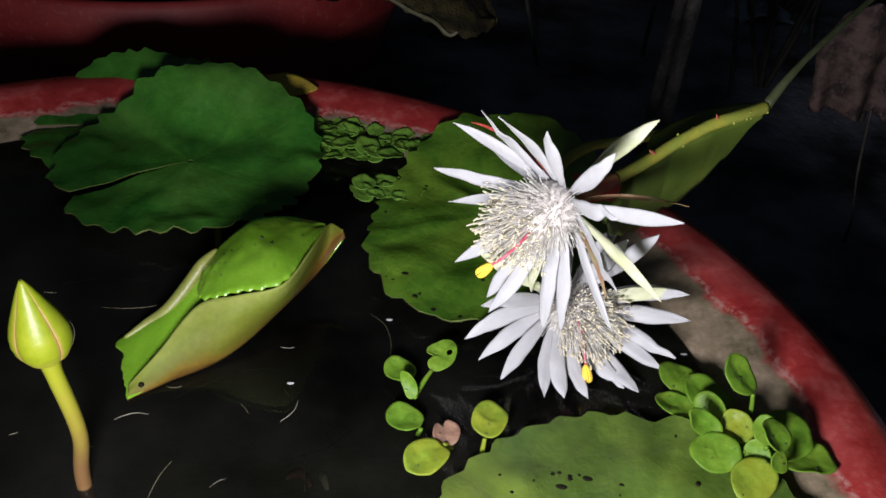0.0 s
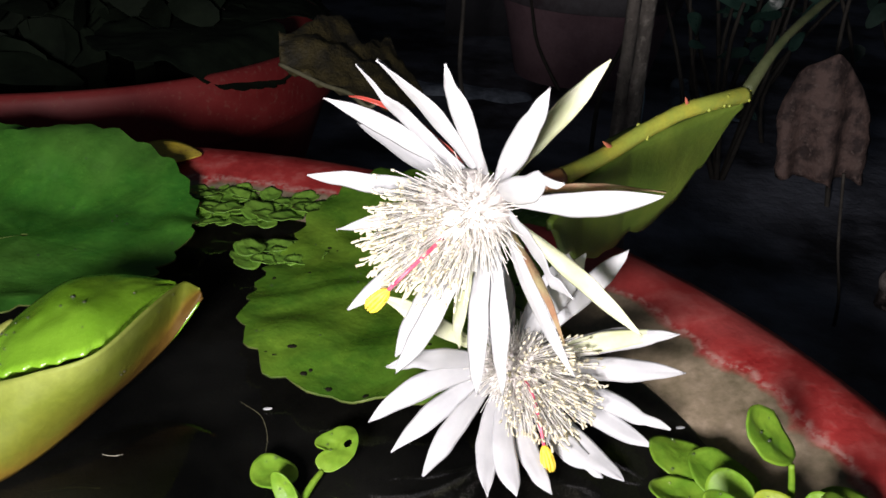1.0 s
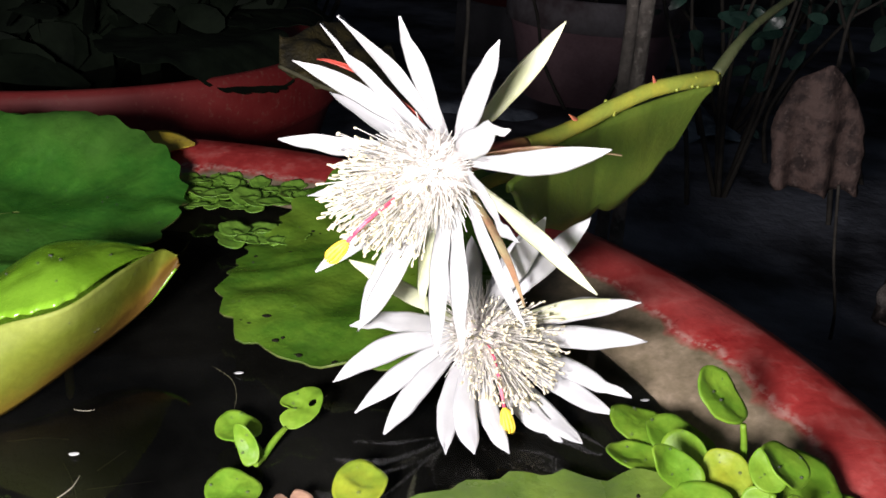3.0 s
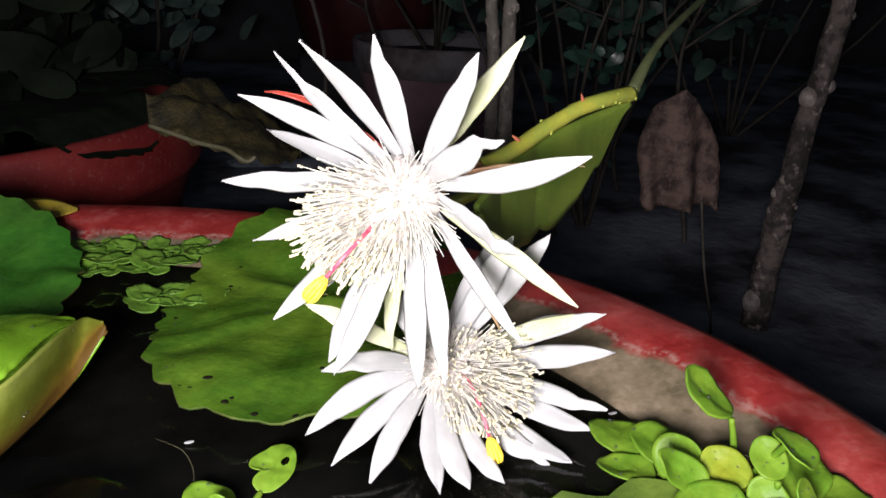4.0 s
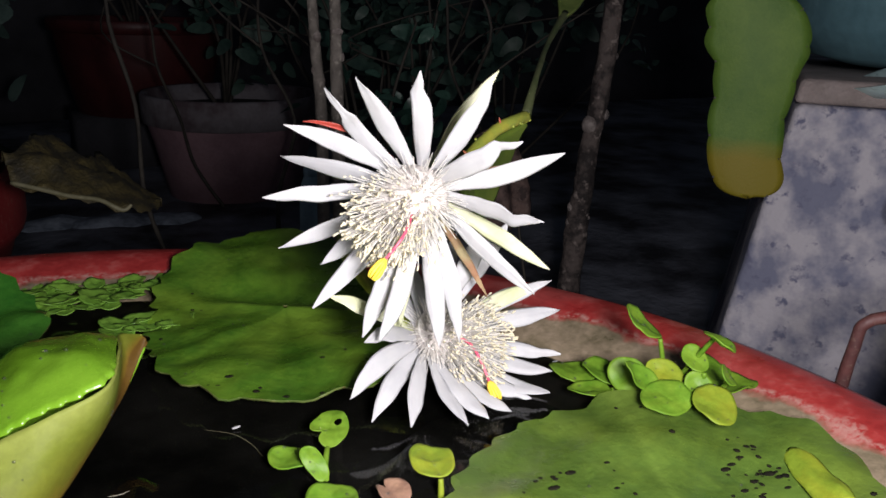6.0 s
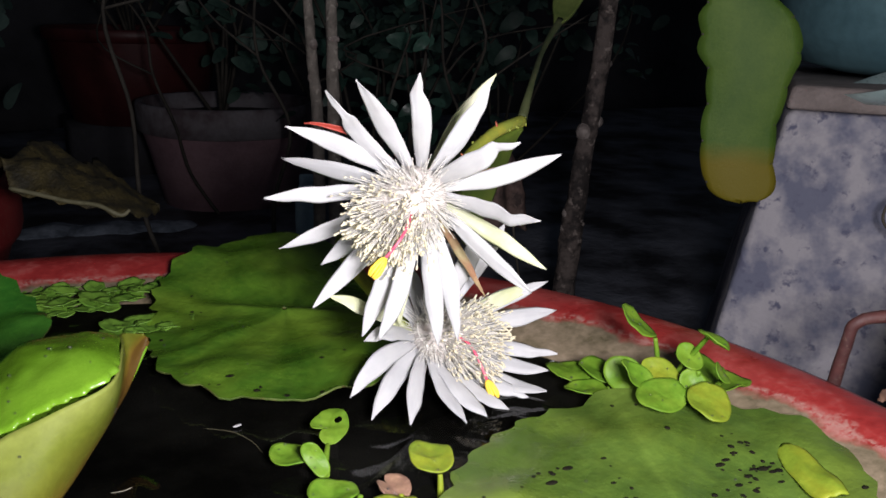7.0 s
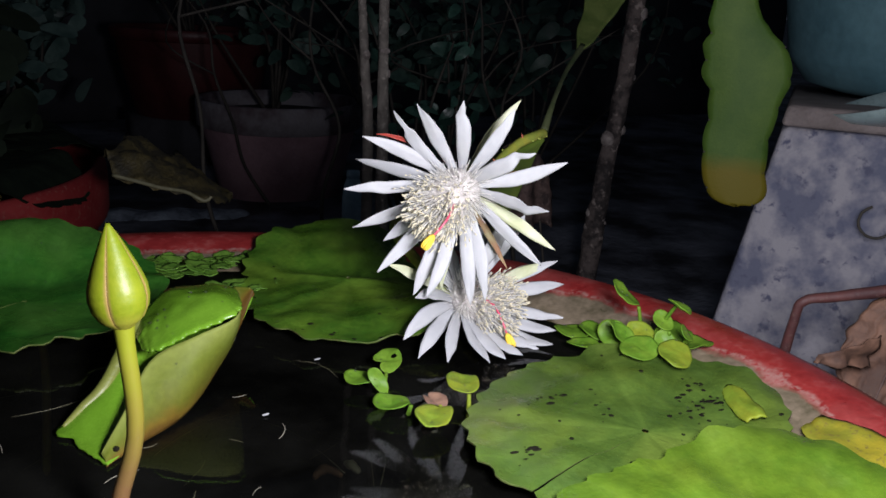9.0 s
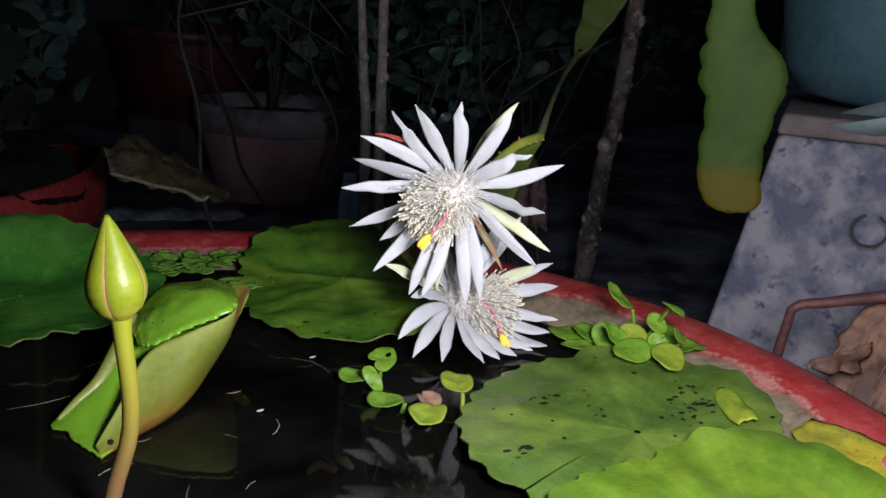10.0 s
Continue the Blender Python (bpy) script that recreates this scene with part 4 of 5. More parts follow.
HANG = ([(0.540, 0.694, 0.62), (0.546, 0.688, 0.45), (0.552, 0.686, 0.279), (0.567, 0.672, 0.217), (0.572, 0.667, 0.161), (0.570, 0.669, 0.098), (0.578, 0.661, 0.034)], [0.020, 0.030, 0.042, 0.046, 0.024, 0.034, 0.048, 0.051, 0.041, 0.038, 0.0375, 0.037, 0.033], [(0.72, -0.70, 0), (0.72, -0.70, 0)])
blade(hang, *HANG, hang_surface(), teeth=10, depth=0.10, thick=0.0035, steps=120, blunt=True)
hang_at = blade_form(*HANG, 10, 0.10, True)
for v, phase in ((0.995, 0.15), (0.005, 0.6)):
    for n in range(4, 10):
        p = hang_at((n + 1 - phase) / 10 if phase < 0.5 else (n + 0.4) / 10, v)
        part("areole", join(*[ball(p + Vector((0.001 * (q - 1), -0.0005 * q, 0.0008 * q)), 0.0016 - 0.0003 * q, 1, 1, 1.2, 7, 5) for q in range(3)]), [TWIG], hang, "small brown bristly areole")

# ---- bud and rolled young leaf ----
def bud_stem_surface():
    """Yellow-green above, brown where it has stood in the water."""
    m, t, b = nodes_of("bud_stem")
    co = t.nodes.new("ShaderNodeTexCoord")
    sep = t.nodes.new("ShaderNodeSeparateXYZ")
    link(t, co.outputs["UV"], sep.inputs[0])
    n = noise_node(t, co.outputs["Object"], 120)
    col = ramp(t, maths(t, "MULTIPLY_ADD", n, 0.12, sep.outputs[1]), (0.40, (0.16, 0.088, 0.034)), (0.58, (0.19, 0.160, 0.022)), (0.76, (0.185, 0.205, 0.012)))
    link(t, col, b.inputs["Base Color"])
    b.inputs["Roughness"].default_value = 0.4
    bumped(t, b, n, 0.2, 0.0006)
    return m


BUD_STEM = bud_stem_surface()
bud = thing("lily_bud", (-0.155, 0.308, -0.02), "closed yellow-green water lily bud on a tall stalk", "flower bud")
part("stalk", tube([(-0.160, 0.318, -0.12), (-0.156, 0.309, -0.005), (-0.1445, 0.301, 0.052), (-0.1465, 0.298, 0.100), (-0.1468, 0.298, 0.1095)], [0.0040, 0.0042, 0.0040, 0.0042, 0.0056], 12), [BUD_STEM], bud, "smooth yellow stalk, browner near the water")


def bud_surface():
    m, t, b = nodes_of("bud_sepal")
    co = t.nodes.new("ShaderNodeTexCoord")
    sep = t.nodes.new("ShaderNodeSeparateXYZ")
    link(t, co.outputs["UV"], sep.inputs[0])
    big, small = noise_node(t, co.outputs["Object"], 60), noise_node(t, co.outputs["Object"], 400)
    col = ramp(t, maths(t, "MULTIPLY_ADD", small, 0.3, maths(t, "MULTIPLY", big, 0.7)), (0.36, (0.112, 0.150, 0.005)), (0.66, (0.17, 0.195, 0.009)))
    off = maths(t, "ABSOLUTE", maths(t, "SUBTRACT", sep.outputs[1], 0.5))
    seam = ramp(t, maths(t, "MULTIPLY_ADD", big, 0.08, off), (0.40, (0, 0, 0)), (0.53, (1, 1, 1)))
    col = mixed(t, maths(t, "MULTIPLY", seam, 0.8), col, (0.30, 0.11, 0.085))
    base = ramp(t, sep.outputs[0], (0.0, (0.8, 0.8, 0.8)), (0.22, (0, 0, 0)))
    col = mixed(t, base, col, (0.27, 0.24, 0.035))
    link(t, col, b.inputs["Base Color"])
    b.inputs["Roughness"].default_value = 0.42
    b.inputs["Specular IOR Level"].default_value = 0.3
    bumped(t, b, maths(t, "ADD", big, small), 0.2, 0.0006)
    return m


BUD_SEPAL = bud_surface()
BUD_FORM = (0.30, 0.74, 0.93, 1.0, 0.97, 0.86, 0.72, 0.56, 0.40, 0.23, 0.03)


def bud_sepal(parent, turn, label):
    o, up = Vector((-0.1468, 0.298, 0.1075)), Vector((-0.08, 0.04, 1)).normalized()
    a = up.orthogonal().normalized()
    b = up.cross(a)

    def at(u, v):
        q = turn + (v - 0.5) * radians(100)
        f = u * 10
        i = min(int(f), 9)
        r = 0.0122 * (BUD_FORM[i] + (BUD_FORM[i + 1] - BUD_FORM[i]) * (f - i))
        r *= 1 + 0.06 * math.cos((v - 0.5) * math.pi) - 0.05 * abs(2 * v - 1) ** 6
        return o + up * (0.0475 * u) + (a * math.cos(q) + b * math.sin(q)) * max(r, 0.0003)

    return part("sepal", sheet(at, 30, 12, 0.0008), [BUD_SEPAL], parent, label)


for k in range(4):
    bud_sepal(bud, radians(65 + 90 * k), "glossy yellow-green sepal with pink seam")

roll = thing("rolled_lily_leaf", (-0.113, 0.440, -0.006), "young lily leaf rolled like a scroll, pale outside and green inside", "lily leaf")


def along(points, u):
    """A smooth line through the points."""
    f = min(max(u, 0.0), 1.0) * (len(points) - 1)
    i = min(int(f), len(points) - 2)
    a, b, c, d = points[max(i - 1, 0)], points[i], points[i + 1], points[min(i + 2, len(points) - 1)]
    t = f - i
    return 0.5 * (2 * b + (c - a) * t + (2 * a - 5 * b + 4 * c - d) * t * t + (3 * b - a - 3 * c + d) * t ** 3)


KEEL = [Vector(v) for v in ((-0.1555, 0.371, -0.0030), (-0.136, 0.390, -0.0030), (-0.106, 0.415, -0.001), (-0.078, 0.456, 0.010), (-0.059, 0.486, 0.021), (-0.043, 0.503, 0.041))]
NEAR_EDGE = [Vector(v) for v in ((-0.1575, 0.380, 0.0005), (-0.143, 0.400, 0.014), (-0.124, 0.424, 0.034), (-0.097, 0.4255, 0.0455), (-0.070, 0.433, 0.0525), (-0.060, 0.475, 0.0515), (-0.0565, 0.5125, 0.0440), (-0.0455, 0.5060, 0.0450))]
FAR_EDGE = [Vector(v) for v in ((-0.180, 0.420, -0.0015), (-0.166, 0.434, 0.004), (-0.151, 0.443, 0.014), (-0.139, 0.459, 0.029), (-0.130, 0.470, 0.040), (-0.112, 0.490, 0.042), (-0.085, 0.505, 0.040), (-0.0565, 0.5125, 0.0425))]
FLAP_NEAR = [Vector(v) for v in ((-0.128, 0.436, 0.0375), (-0.120, 0.4235, 0.0400), (-0.097, 0.4240, 0.0485), (-0.0695, 0.4300, 0.0555), (-0.0620, 0.4700, 0.0545), (-0.0575, 0.5080, 0.0460))]
FLAP_FAR = [Vector(v) for v in ((-0.130, 0.456, 0.0385), (-0.124, 0.474, 0.0450), (-0.113, 0.488, 0.0520), (-0.103, 0.498, 0.0545), (-0.084, 0.5090, 0.0510), (-0.0600, 0.5135, 0.0450))]


def wall_at(u, v):
    """The near side: bulges out from the keel up to its upper edge."""
    a, b = along(KEEL, u), along(NEAR_EDGE, u)
    out = Vector((0.55, -0.60, 0.35)) * (0.13 * (b - a).length * math.sin(math.pi * v) * (0.35 + 0.65 * math.sin(math.pi * min(u, 0.8) / 0.8)))
    return a.lerp(b, v) + out + Vector((0.6, -0.6, 0.4)) * 0.0012 * noise.noise(Vector((u * 7, v * 3, 2)))


def trough_at(u, v):
    """The far side: arched between the keel and the far margin; its open end is ragged."""
    a, b = along(KEEL, u * 0.97 - 0.02 * (1 - u)), along(FAR_EDGE, u)
    arch = Vector((0.0, -0.1, 1.0)) * (0.07 * (b - a).length * math.sin(math.pi * v) * smooth(0.0, 0.35, u) * (1 - 2.2 * smooth(0.50, 0.85, u)))
    torn = Vector((-0.7, -0.7, 0.0)) * (0.0045 * noise.noise(Vector((v * 5, 1, 3))) + 0.0025 * noise.noise(Vector((v * 13, 4, 6)))) * max(0.0, 1 - u * 9)
    p = a.lerp(b, v) + arch + torn + Vector((0, 0, 0.0018)) * noise.noise(Vector((u * 6, v * 3, 7)))
    p.z = max(p.z, -0.0022 + 0.0006 * v)
    return p


def flap_at(u, v):
    """The glossy lid over the right half, with a toothed free edge."""
    a, b = along(FLAP_NEAR, u), along(FLAP_FAR, u)
    saw = (u * 17 + 0.5 * noise.noise(Vector((u * 9, 2, 0)))) % 1.0
    tooth = 0.0022 * ((saw / 0.7 if saw < 0.7 else (1 - saw) / 0.3) - 0.5) * (1 - v) ** 12 * smooth(0.05, 0.15, u) * (1 - smooth(0.62, 0.72, u))
    up = Vector((0.05, 0.15, 1.0)) * (0.10 * (b - a).length * math.sin(math.pi * (0.15 + 0.85 * v)) - 0.0022)
    dimple = 0.0030 * noise.noise(Vector((u * 5, v * 2.2, 5))) + 0.0010 * noise.noise(Vector((u * 14, v * 6, 8)))
    return a.lerp(b, v) + (a - b).normalized() * tooth + up + Vector((0, 0, dimple * math.sin(math.pi * (0.1 + 0.9 * v))))


def two_faced(name_top, name_under, fn, nu, nv, flip, label_top, label_under):
    verts, faces, nums, uvs = sheet(fn, nu, nv, 0.0011, True)
    part(name_top, (verts, [f for f, k in zip(faces, nums) if k == flip], None, uvs), [YOUNG], roll, label_top)
    part(name_under, (verts, [f for f, k in zip(faces, nums) if k != flip], None, uvs), [YOUNG_UNDER], roll, label_under)


two_faced("near_inner_face", "near_outer_face", wall_at, 70, 18, 1, "green inner face", "pale yellow-green underside with brown keel")
two_faced("far_inner_face", "far_outer_face", trough_at, 60, 18, 0, "green inner face", "pale underside")
two_faced("flap", "flap_underside", flap_at, 110, 18, 0, "glossy bright green flap with toothed edge", "pale underside")
EDGE_ROLL = [along(FAR_EDGE, f) + Vector((0.002, -0.002, 0.0005)) for f in (0.03, 0.14, 0.26, 0.38, 0.50, 0.60)]
part("rolled_margin", tube(EDGE_ROLL, [0.0012, 0.0034, 0.0046, 0.0050, 0.0044, 0.0022], 10), [YOUNG_PALE], roll, "pale rolled-in far margin")
# No opening is cut: a near-black bead gives the hole's shade by colour.
part("hole", ball(wall_at(0.075, 0.42) + Vector((0.0004, -0.0006, 0.0004)), 0.0020, 1, 1, 0.8, 8, 5), [SPECK], roll, "small dark bead standing in for the shade inside a hole")


whole("folded_leaf", sheet(lambda u, v: Vector((0.2345, 0.3080, 0.011)) + Vector((-0.020, -0.046, 0.003)) * u + Vector((0.75, -0.30, 0.25)) * (0.0100 * (2 * v - 1) * math.sin(math.pi * (0.10 + 0.70 * u)) ** 0.6) + Vector((0, 0, 0.0022)) * (1 - (2 * v - 1) ** 2) + Vector((0, 0, 0.002)) * noise.noise(Vector((u * 3, v * 3, 5))), 18, 10, 0.0010), [HYACINTH_YELLOW], "small pale folded leaf between two lily pads", "leaf")


# ---- small floating plants ----
def round_leaf(parent, foot, centre, r, normal, mat, stalk=True, name="leaf", long=1.15, cup=0.18, label="", bite=None, hole=None):
    """A spoon-shaped leaf on its stalk."""
    foot, c, n = Vector(foot), Vector(centre), Vector(normal).normalized()
    d = c - foot
    d = d - n * d.dot(n)
    d = d.normalized() if d.length > 1e-5 else n.orthogonal().normalized()
    w = n.cross(d)

    def at(u, v):
        q = 2 * math.pi * u
        v = 0.02 + 0.98 * v
        k = v * (1 - 0.10 * max(0, -math.cos(q)) ** 6)
        if bite:
            k *= 1 - 0.55 * math.exp(-(((q - bite + math.pi) % (2 * math.pi) - math.pi) / 0.28) ** 2)
        k *= 1 + 0.10 * noise.noise(Vector((math.cos(q) * 1.3 + c.x * 80, math.sin(q) * 1.3 + c.y * 80, r * 500))) * v
        x, y = r * long * k * math.cos(q), r * k * math.sin(q)
        return c + d * x + w * y + n * (cup * r * v * v * (0.5 + 0.6 * math.cos(2 * q + c.x * 60)) + 0.10 * abs(y) - 0.012 * r * math.exp(-(y / (0.3 * r)) ** 2) + 0.17 * r * noise.noise(Vector((x * 90, y * 90, r * 999))) + 0.05 * r * noise.noise(Vector((x * 260, y * 260, r * 777))))

    data = sheet(at, 64 if hole else 32, 24 if hole else 8, 0.0006, ring=True)
    if hole:
        eaten = at(*hole)
        keep = [f for f in data[1] if sum(((data[0][i] - eaten) for i in f), Vector()).length / len(f) > 0.0021]
        data = (data[0], keep, None, data[3])
    leaf = part(name, data, [mat], parent, label)
    rng = random.Random(int(c.x * 9000 + c.y * 7000))
    beads = [at(rng.random(), rng.uniform(0.2, 0.95)) + n * 0.0007 for k in range(3)]
    part("water_drop", join(*[ball(p, rng.uniform(0.0003, 0.0008), 1, 1, 0.8, 8, 5) for p in beads]), [DROP], parent, "clear water drops", "stuff")
    if stalk:
        part("leaf_stalk", tube([foot, foot.lerp(c - d * r * long, 0.6) + n * 0.001, c - d * r * long * 0.96], [0.0017, 0.0016, 0.0013], 7), [mat], parent)
    return leaf


def hyacinth(at, leaves, label):
    t = thing("water_hyacinth", at, label, "water plant", "small floating plants")
    for x, y, z, r, nx, ny, nz, yellow in leaves:
        round_leaf(t, at, (x, y, z), r * 0.90, (nx, ny, nz), HYACINTH_YELLOW if yellow == 1 else HYACINTH, bite=2.2 if yellow == 2 else None, hole=(0.86, 0.52) if yellow == 2 else None, long=2.0 if yellow == 3 else 1.28, cup=0.5 if yellow == 3 else 0.18)
    return t


hyacinth((0.232, 0.398, 0.0), [
    (0.2162, 0.4040, 0.0470, 0.0125, 0.45, -0.42, 0.80, 0), (0.2225, 0.3520, 0.0555, 0.0105, 0.40, -0.10, 0.90, 0),
    (0.194, 0.4355, 0.007, 0.014, 0, -0.1, 1, 0), (0.188, 0.411, 0.007, 0.012, 0, 0, 1, 0), (0.209, 0.419, 0.010, 0.015, 0.1, -0.2, 1, 0),
    (0.206, 0.398, 0.018, 0.012, -0.75, -0.45, 0.5, 0), (0.216, 0.386, 0.016, 0.013, 0, -0.2, 1, 1)],
    "water hyacinth with round glossy leaves and two upright leaves")
hyacinth((0.236, 0.376, 0.0), [
    (0.202, 0.364, 0.021, 0.0140, -0.1, -0.35, 1, 0), (0.2200, 0.3470, 0.021, 0.0138, 0.1, -0.4, 1, 1), (0.248, 0.384, 0.020, 0.017, 0.2, -0.3, 1, 0), (0.226, 0.364, 0.022, 0.009, -0.3, -0.8, 0.6, 0), (0.1945, 0.3790, 0.029, 0.008, 0.3, -0.7, 0.5, 3), (0.232, 0.352, 0.034, 0.007, 0.5, -0.5, 0.6, 0), (0.218, 0.384, 0.024, 0.010, -0.3, -0.5, 0.8, 1), (0.228, 0.372, 0.036, 0.008, -0.2, -0.6, 0.8, 0),
    (0.259, 0.376, 0.012, 0.017, 0, 0, 1, 0)],
    "low water hyacinth with broad green and yellowish leaves")
hyacinth((0.022, 0.405, -0.002), [(0.009, 0.416, 0.004, 0.0104, 0.05, -0.05, 1, 0), (0.0345, 0.4310, 0.007, 0.0112, -0.1, -0.32, 1, 2), (0.0165, 0.4020, 0.008, 0.0056, -0.2, -0.9, 0.4, 3)],
         "small seedling with two round leaves joined by a stalk")
hyacinth((0.026, 0.372, -0.004), [(0.0166, 0.3773, 0.003, 0.0112, 0, 0, 1, 0)], "single round green leaf on the water")
hyacinth((0.048, 0.366, -0.006), [(0.0325, 0.3478, 0.006, 0.0132, 0.05, -0.02, 1, 1)], "round yellow-green floating leaf")
hyacinth((0.066, 0.364, -0.010), [(0.0687, 0.3798, 0.0075, 0.0124, 0, -0.06, 1, 1)], "round yellow leaf held just over the water")
withered = thing("withered_leaf", (0.042, 0.367, -0.003), "small withered pinkish-brown leaf floating beside yellow leaves", "leaf")
round_leaf(withered, (0.040, 0.352, -0.003), (0.0425, 0.3685, 0.004), 0.0085, (0.2, -0.3, 1), WITHERED, stalk=False, name="blade", bite=0.6)
pod = thing("seed_pod", (0.2399, 0.4038, 0.010), "small round dark brown seed pod stuck on the rim", "seed pod")
part("shell", ball((0.2395, 0.4035, 0.0118), 0.0034, 1, 1, 0.7, 12, 8), [POD], pod)
part("crown", tube([(0.2395 + 0.0016 * math.cos(a), 0.4035 + 0.0016 * math.sin(a), 0.0141) for a in (0, 0.9, 1.8, 2.7, 3.6, 4.5, 5.4)], [0.0005] * 7, 6), [STRAW], pod, "paler ring on top")

# floating ferns along the far rim
def fern_leaf(u, v):
    """A fan-shaped leaf, notched at its outer end, cupped along the middle."""
    q = 6.2832 * u
    r = 0.0098 * v * (1 - 0.24 * math.exp(-(((q + math.pi) % 6.2832 - math.pi) / 0.30) ** 2)) * (1 + 0.05 * math.sin(5 * q))
    x, y = 0.94 * r * math.cos(q), 1.10 * r * math.sin(q)
    return Vector((x + 0.0122, y, 0.0022 * (v * v) * (0.4 + 0.6 * math.cos(2 * q)) + 0.06 * abs(y) + 0.0012 * noise.noise(Vector((x * 160, y * 160, 3)))))


FERN_LEAF = sheet(fern_leaf, 20, 5, 0.0005, ring=True)
fern_mesh = None


def fern(x, y, count, size, seed):
    global fern_mesh
    t = thing("floating_fern", (x, y, 0.0), "rosette of small round floating fern leaves", "water plant", "small floating plants")
    rng = random.Random(seed)
    for k in range(count):
        if fern_mesh is None:
            ob = part("leaf", FERN_LEAF, [FERN], None)
            fern_mesh = ob.data
        else:
            ob = new("leaf", fern_mesh)
        ob.parent = t
        ob.matrix_local = Matrix.LocRotScale((0, 0, 0.001 + 0.0007 * k), Euler((rng.uniform(-0.14, 0.14), rng.uniform(-0.22, 0.02), 6.2832 * k / count + rng.uniform(-0.35, 0.35))), [size * rng.uniform(0.75, 1.25)] * 3)
    return t


for k, (x, y, n, s) in enumerate(((-0.083, 0.698, 6, 1.10), (-0.086, 0.672, 5, 0.90), (-0.040, 0.688, 6, 1.15), (-0.016, 0.708, 6, 1.0), (-0.036, 0.623, 5, 1.05), (-0.104, 0.676, 5, 0.95), (-0.101, 0.720, 5, 0.9), (-0.070, 0.724, 5, 0.85), (-0.058, 0.676, 4, 0.8), (-0.014, 0.625, 4, 0.9), (0.002, 0.704, 4, 0.8), (-0.042, 0.716, 4, 0.8))):
    fern(x, y, n, s, 60 + k)

# a yellowed leaf end on the rim, and bits of straw
yl = whole("yellowed_leaf", sheet(lambda u, v: Vector((-0.146 + 0.060 * (u - 0.5), 0.764 + 0.040 * (v - 0.5) * math.sin(math.pi * (0.12 + 0.86 * u)), 0.017 + 0.006 * math.sin(u * 3) * (v - 0.4))), 16, 8, 0.001), [YELLOWED], "yellowed lily leaf end lying on the rim", "leaf")
whole("submerged_leaf", sheet(lambda u, v: Vector((0.256, 0.256, 0.0085)).lerp(Vector((0.264, 0.176, 0.0085)), u) + Vector((1.0, 0.15, 0.18)) * (0.019 * (2 * v - 1) * math.sin(math.pi * (0.12 + 0.80 * u)) ** 0.6 * (1 + 0.2 * noise.noise(Vector((u * 6, v * 4, 3))))) + Vector((0, 0, 0.0022)) * noise.noise(Vector((u * 5, v * 3, 7))), 22, 10, 0.001), [OLIVE_YELLOW], "yellowing leaf lying against the inside of the rim", "leaf")
rng = random.Random(21)
for k in range(22):
    x, y = rng.uniform(-0.28, 0.12), rng.uniform(0.20, 0.52)
    a, l = rng.uniform(0, 3.14), rng.choice((0.005, 0.010, 0.02, 0.03, 0.045, 0.07))
    d = Vector((math.cos(a), math.sin(a), 0)) * l / 2
    c = Vector((x, y, -0.0038))
    b, e = rng.uniform(-0.3, 0.3), Vector((d.y, -d.x, 0))
    w = rng.uniform(0.00012, 0.00030)
    whole("straw", tube([c - d, c - d * 0.5 + e * b * 0.7, c + e * b, c + d * 0.4 + e * b * 0.9, c + d], [w * 0.5, w, w, w, w * 0.4], 5), [STRAW if k % 4 else STRAW_PALE], "thin straw bit floating on the dark water", "straw", "floating straw")
FLOATING = (
    ((-0.197, 0.386), (-0.182, 0.401)), ((-0.241, 0.470), (-0.215, 0.481), (-0.184, 0.484)), ((-0.038, 0.378), (-0.030, 0.365), (-0.022, 0.356)),
    ((-0.048, 0.343), (-0.027, 0.355), (-0.015, 0.370)), ((-0.047, 0.381), (-0.021, 0.389)), ((-0.047, 0.393), (-0.040, 0.407)),
    ((-0.166, 0.466), (-0.157, 0.480)), ((-0.094, 0.408), (-0.079, 0.412), (-0.068, 0.412)), ((-0.129, 0.378), (-0.116, 0.391), (-0.100, 0.403)),
    ((-0.119, 0.340), (-0.107, 0.355), (-0.104, 0.363)), ((-0.063, 0.396), (-0.051, 0.380), (-0.043, 0.362)), ((-0.041, 0.352), (-0.037, 0.337), (-0.034, 0.322)),
    ((-0.015, 0.330), (-0.023, 0.304)), ((-0.005, 0.330), (-0.019, 0.304)))
for k, line in enumerate(FLOATING):
    pts = [Vector((x, y, -0.0048)) for x, y in line]
    whole("straw", tube(pts, [0.00016 + 0.00005 * (k % 4)] * len(pts), 5, bumps=0.45, seed=k), [STRAW_PALE if k % 5 == 1 else STRAW], "thin broken straw floating on the dark water", "straw", "floating straw")
for pts, mat, label in ((((-0.048, 0.334, -0.012), (-0.040, 0.338, -0.010), (-0.032, 0.331, -0.012)), DRY_ORANGE, "short rusty brown root end under the water"), (((-0.027, 0.340, -0.010), (-0.025, 0.335, -0.009), (-0.022, 0.330, -0.012)), STRAW_PALE, "short pale root end under the water")):
    whole("root_end", tube(pts, [0.0016, 0.0030, 0.0012], 8, bumps=0.25, seed=4), [mat], label, "root")
for k, (x, y) in enumerate(((0.205, 0.470), (-0.005, 0.470), (-0.06, 0.40))):
    whole("petal_scrap", sheet(lambda u, v: Vector((x + 0.0045 * (u - 0.5), y + 0.002 * (v - 0.5) * math.sin(math.pi * (0.1 + 0.8 * u)), -0.0028 + 0.0006 * u)), 6, 4, 0.0005), [PETAL], "small white petal scrap on the water", "petal scrap", "petal scraps")


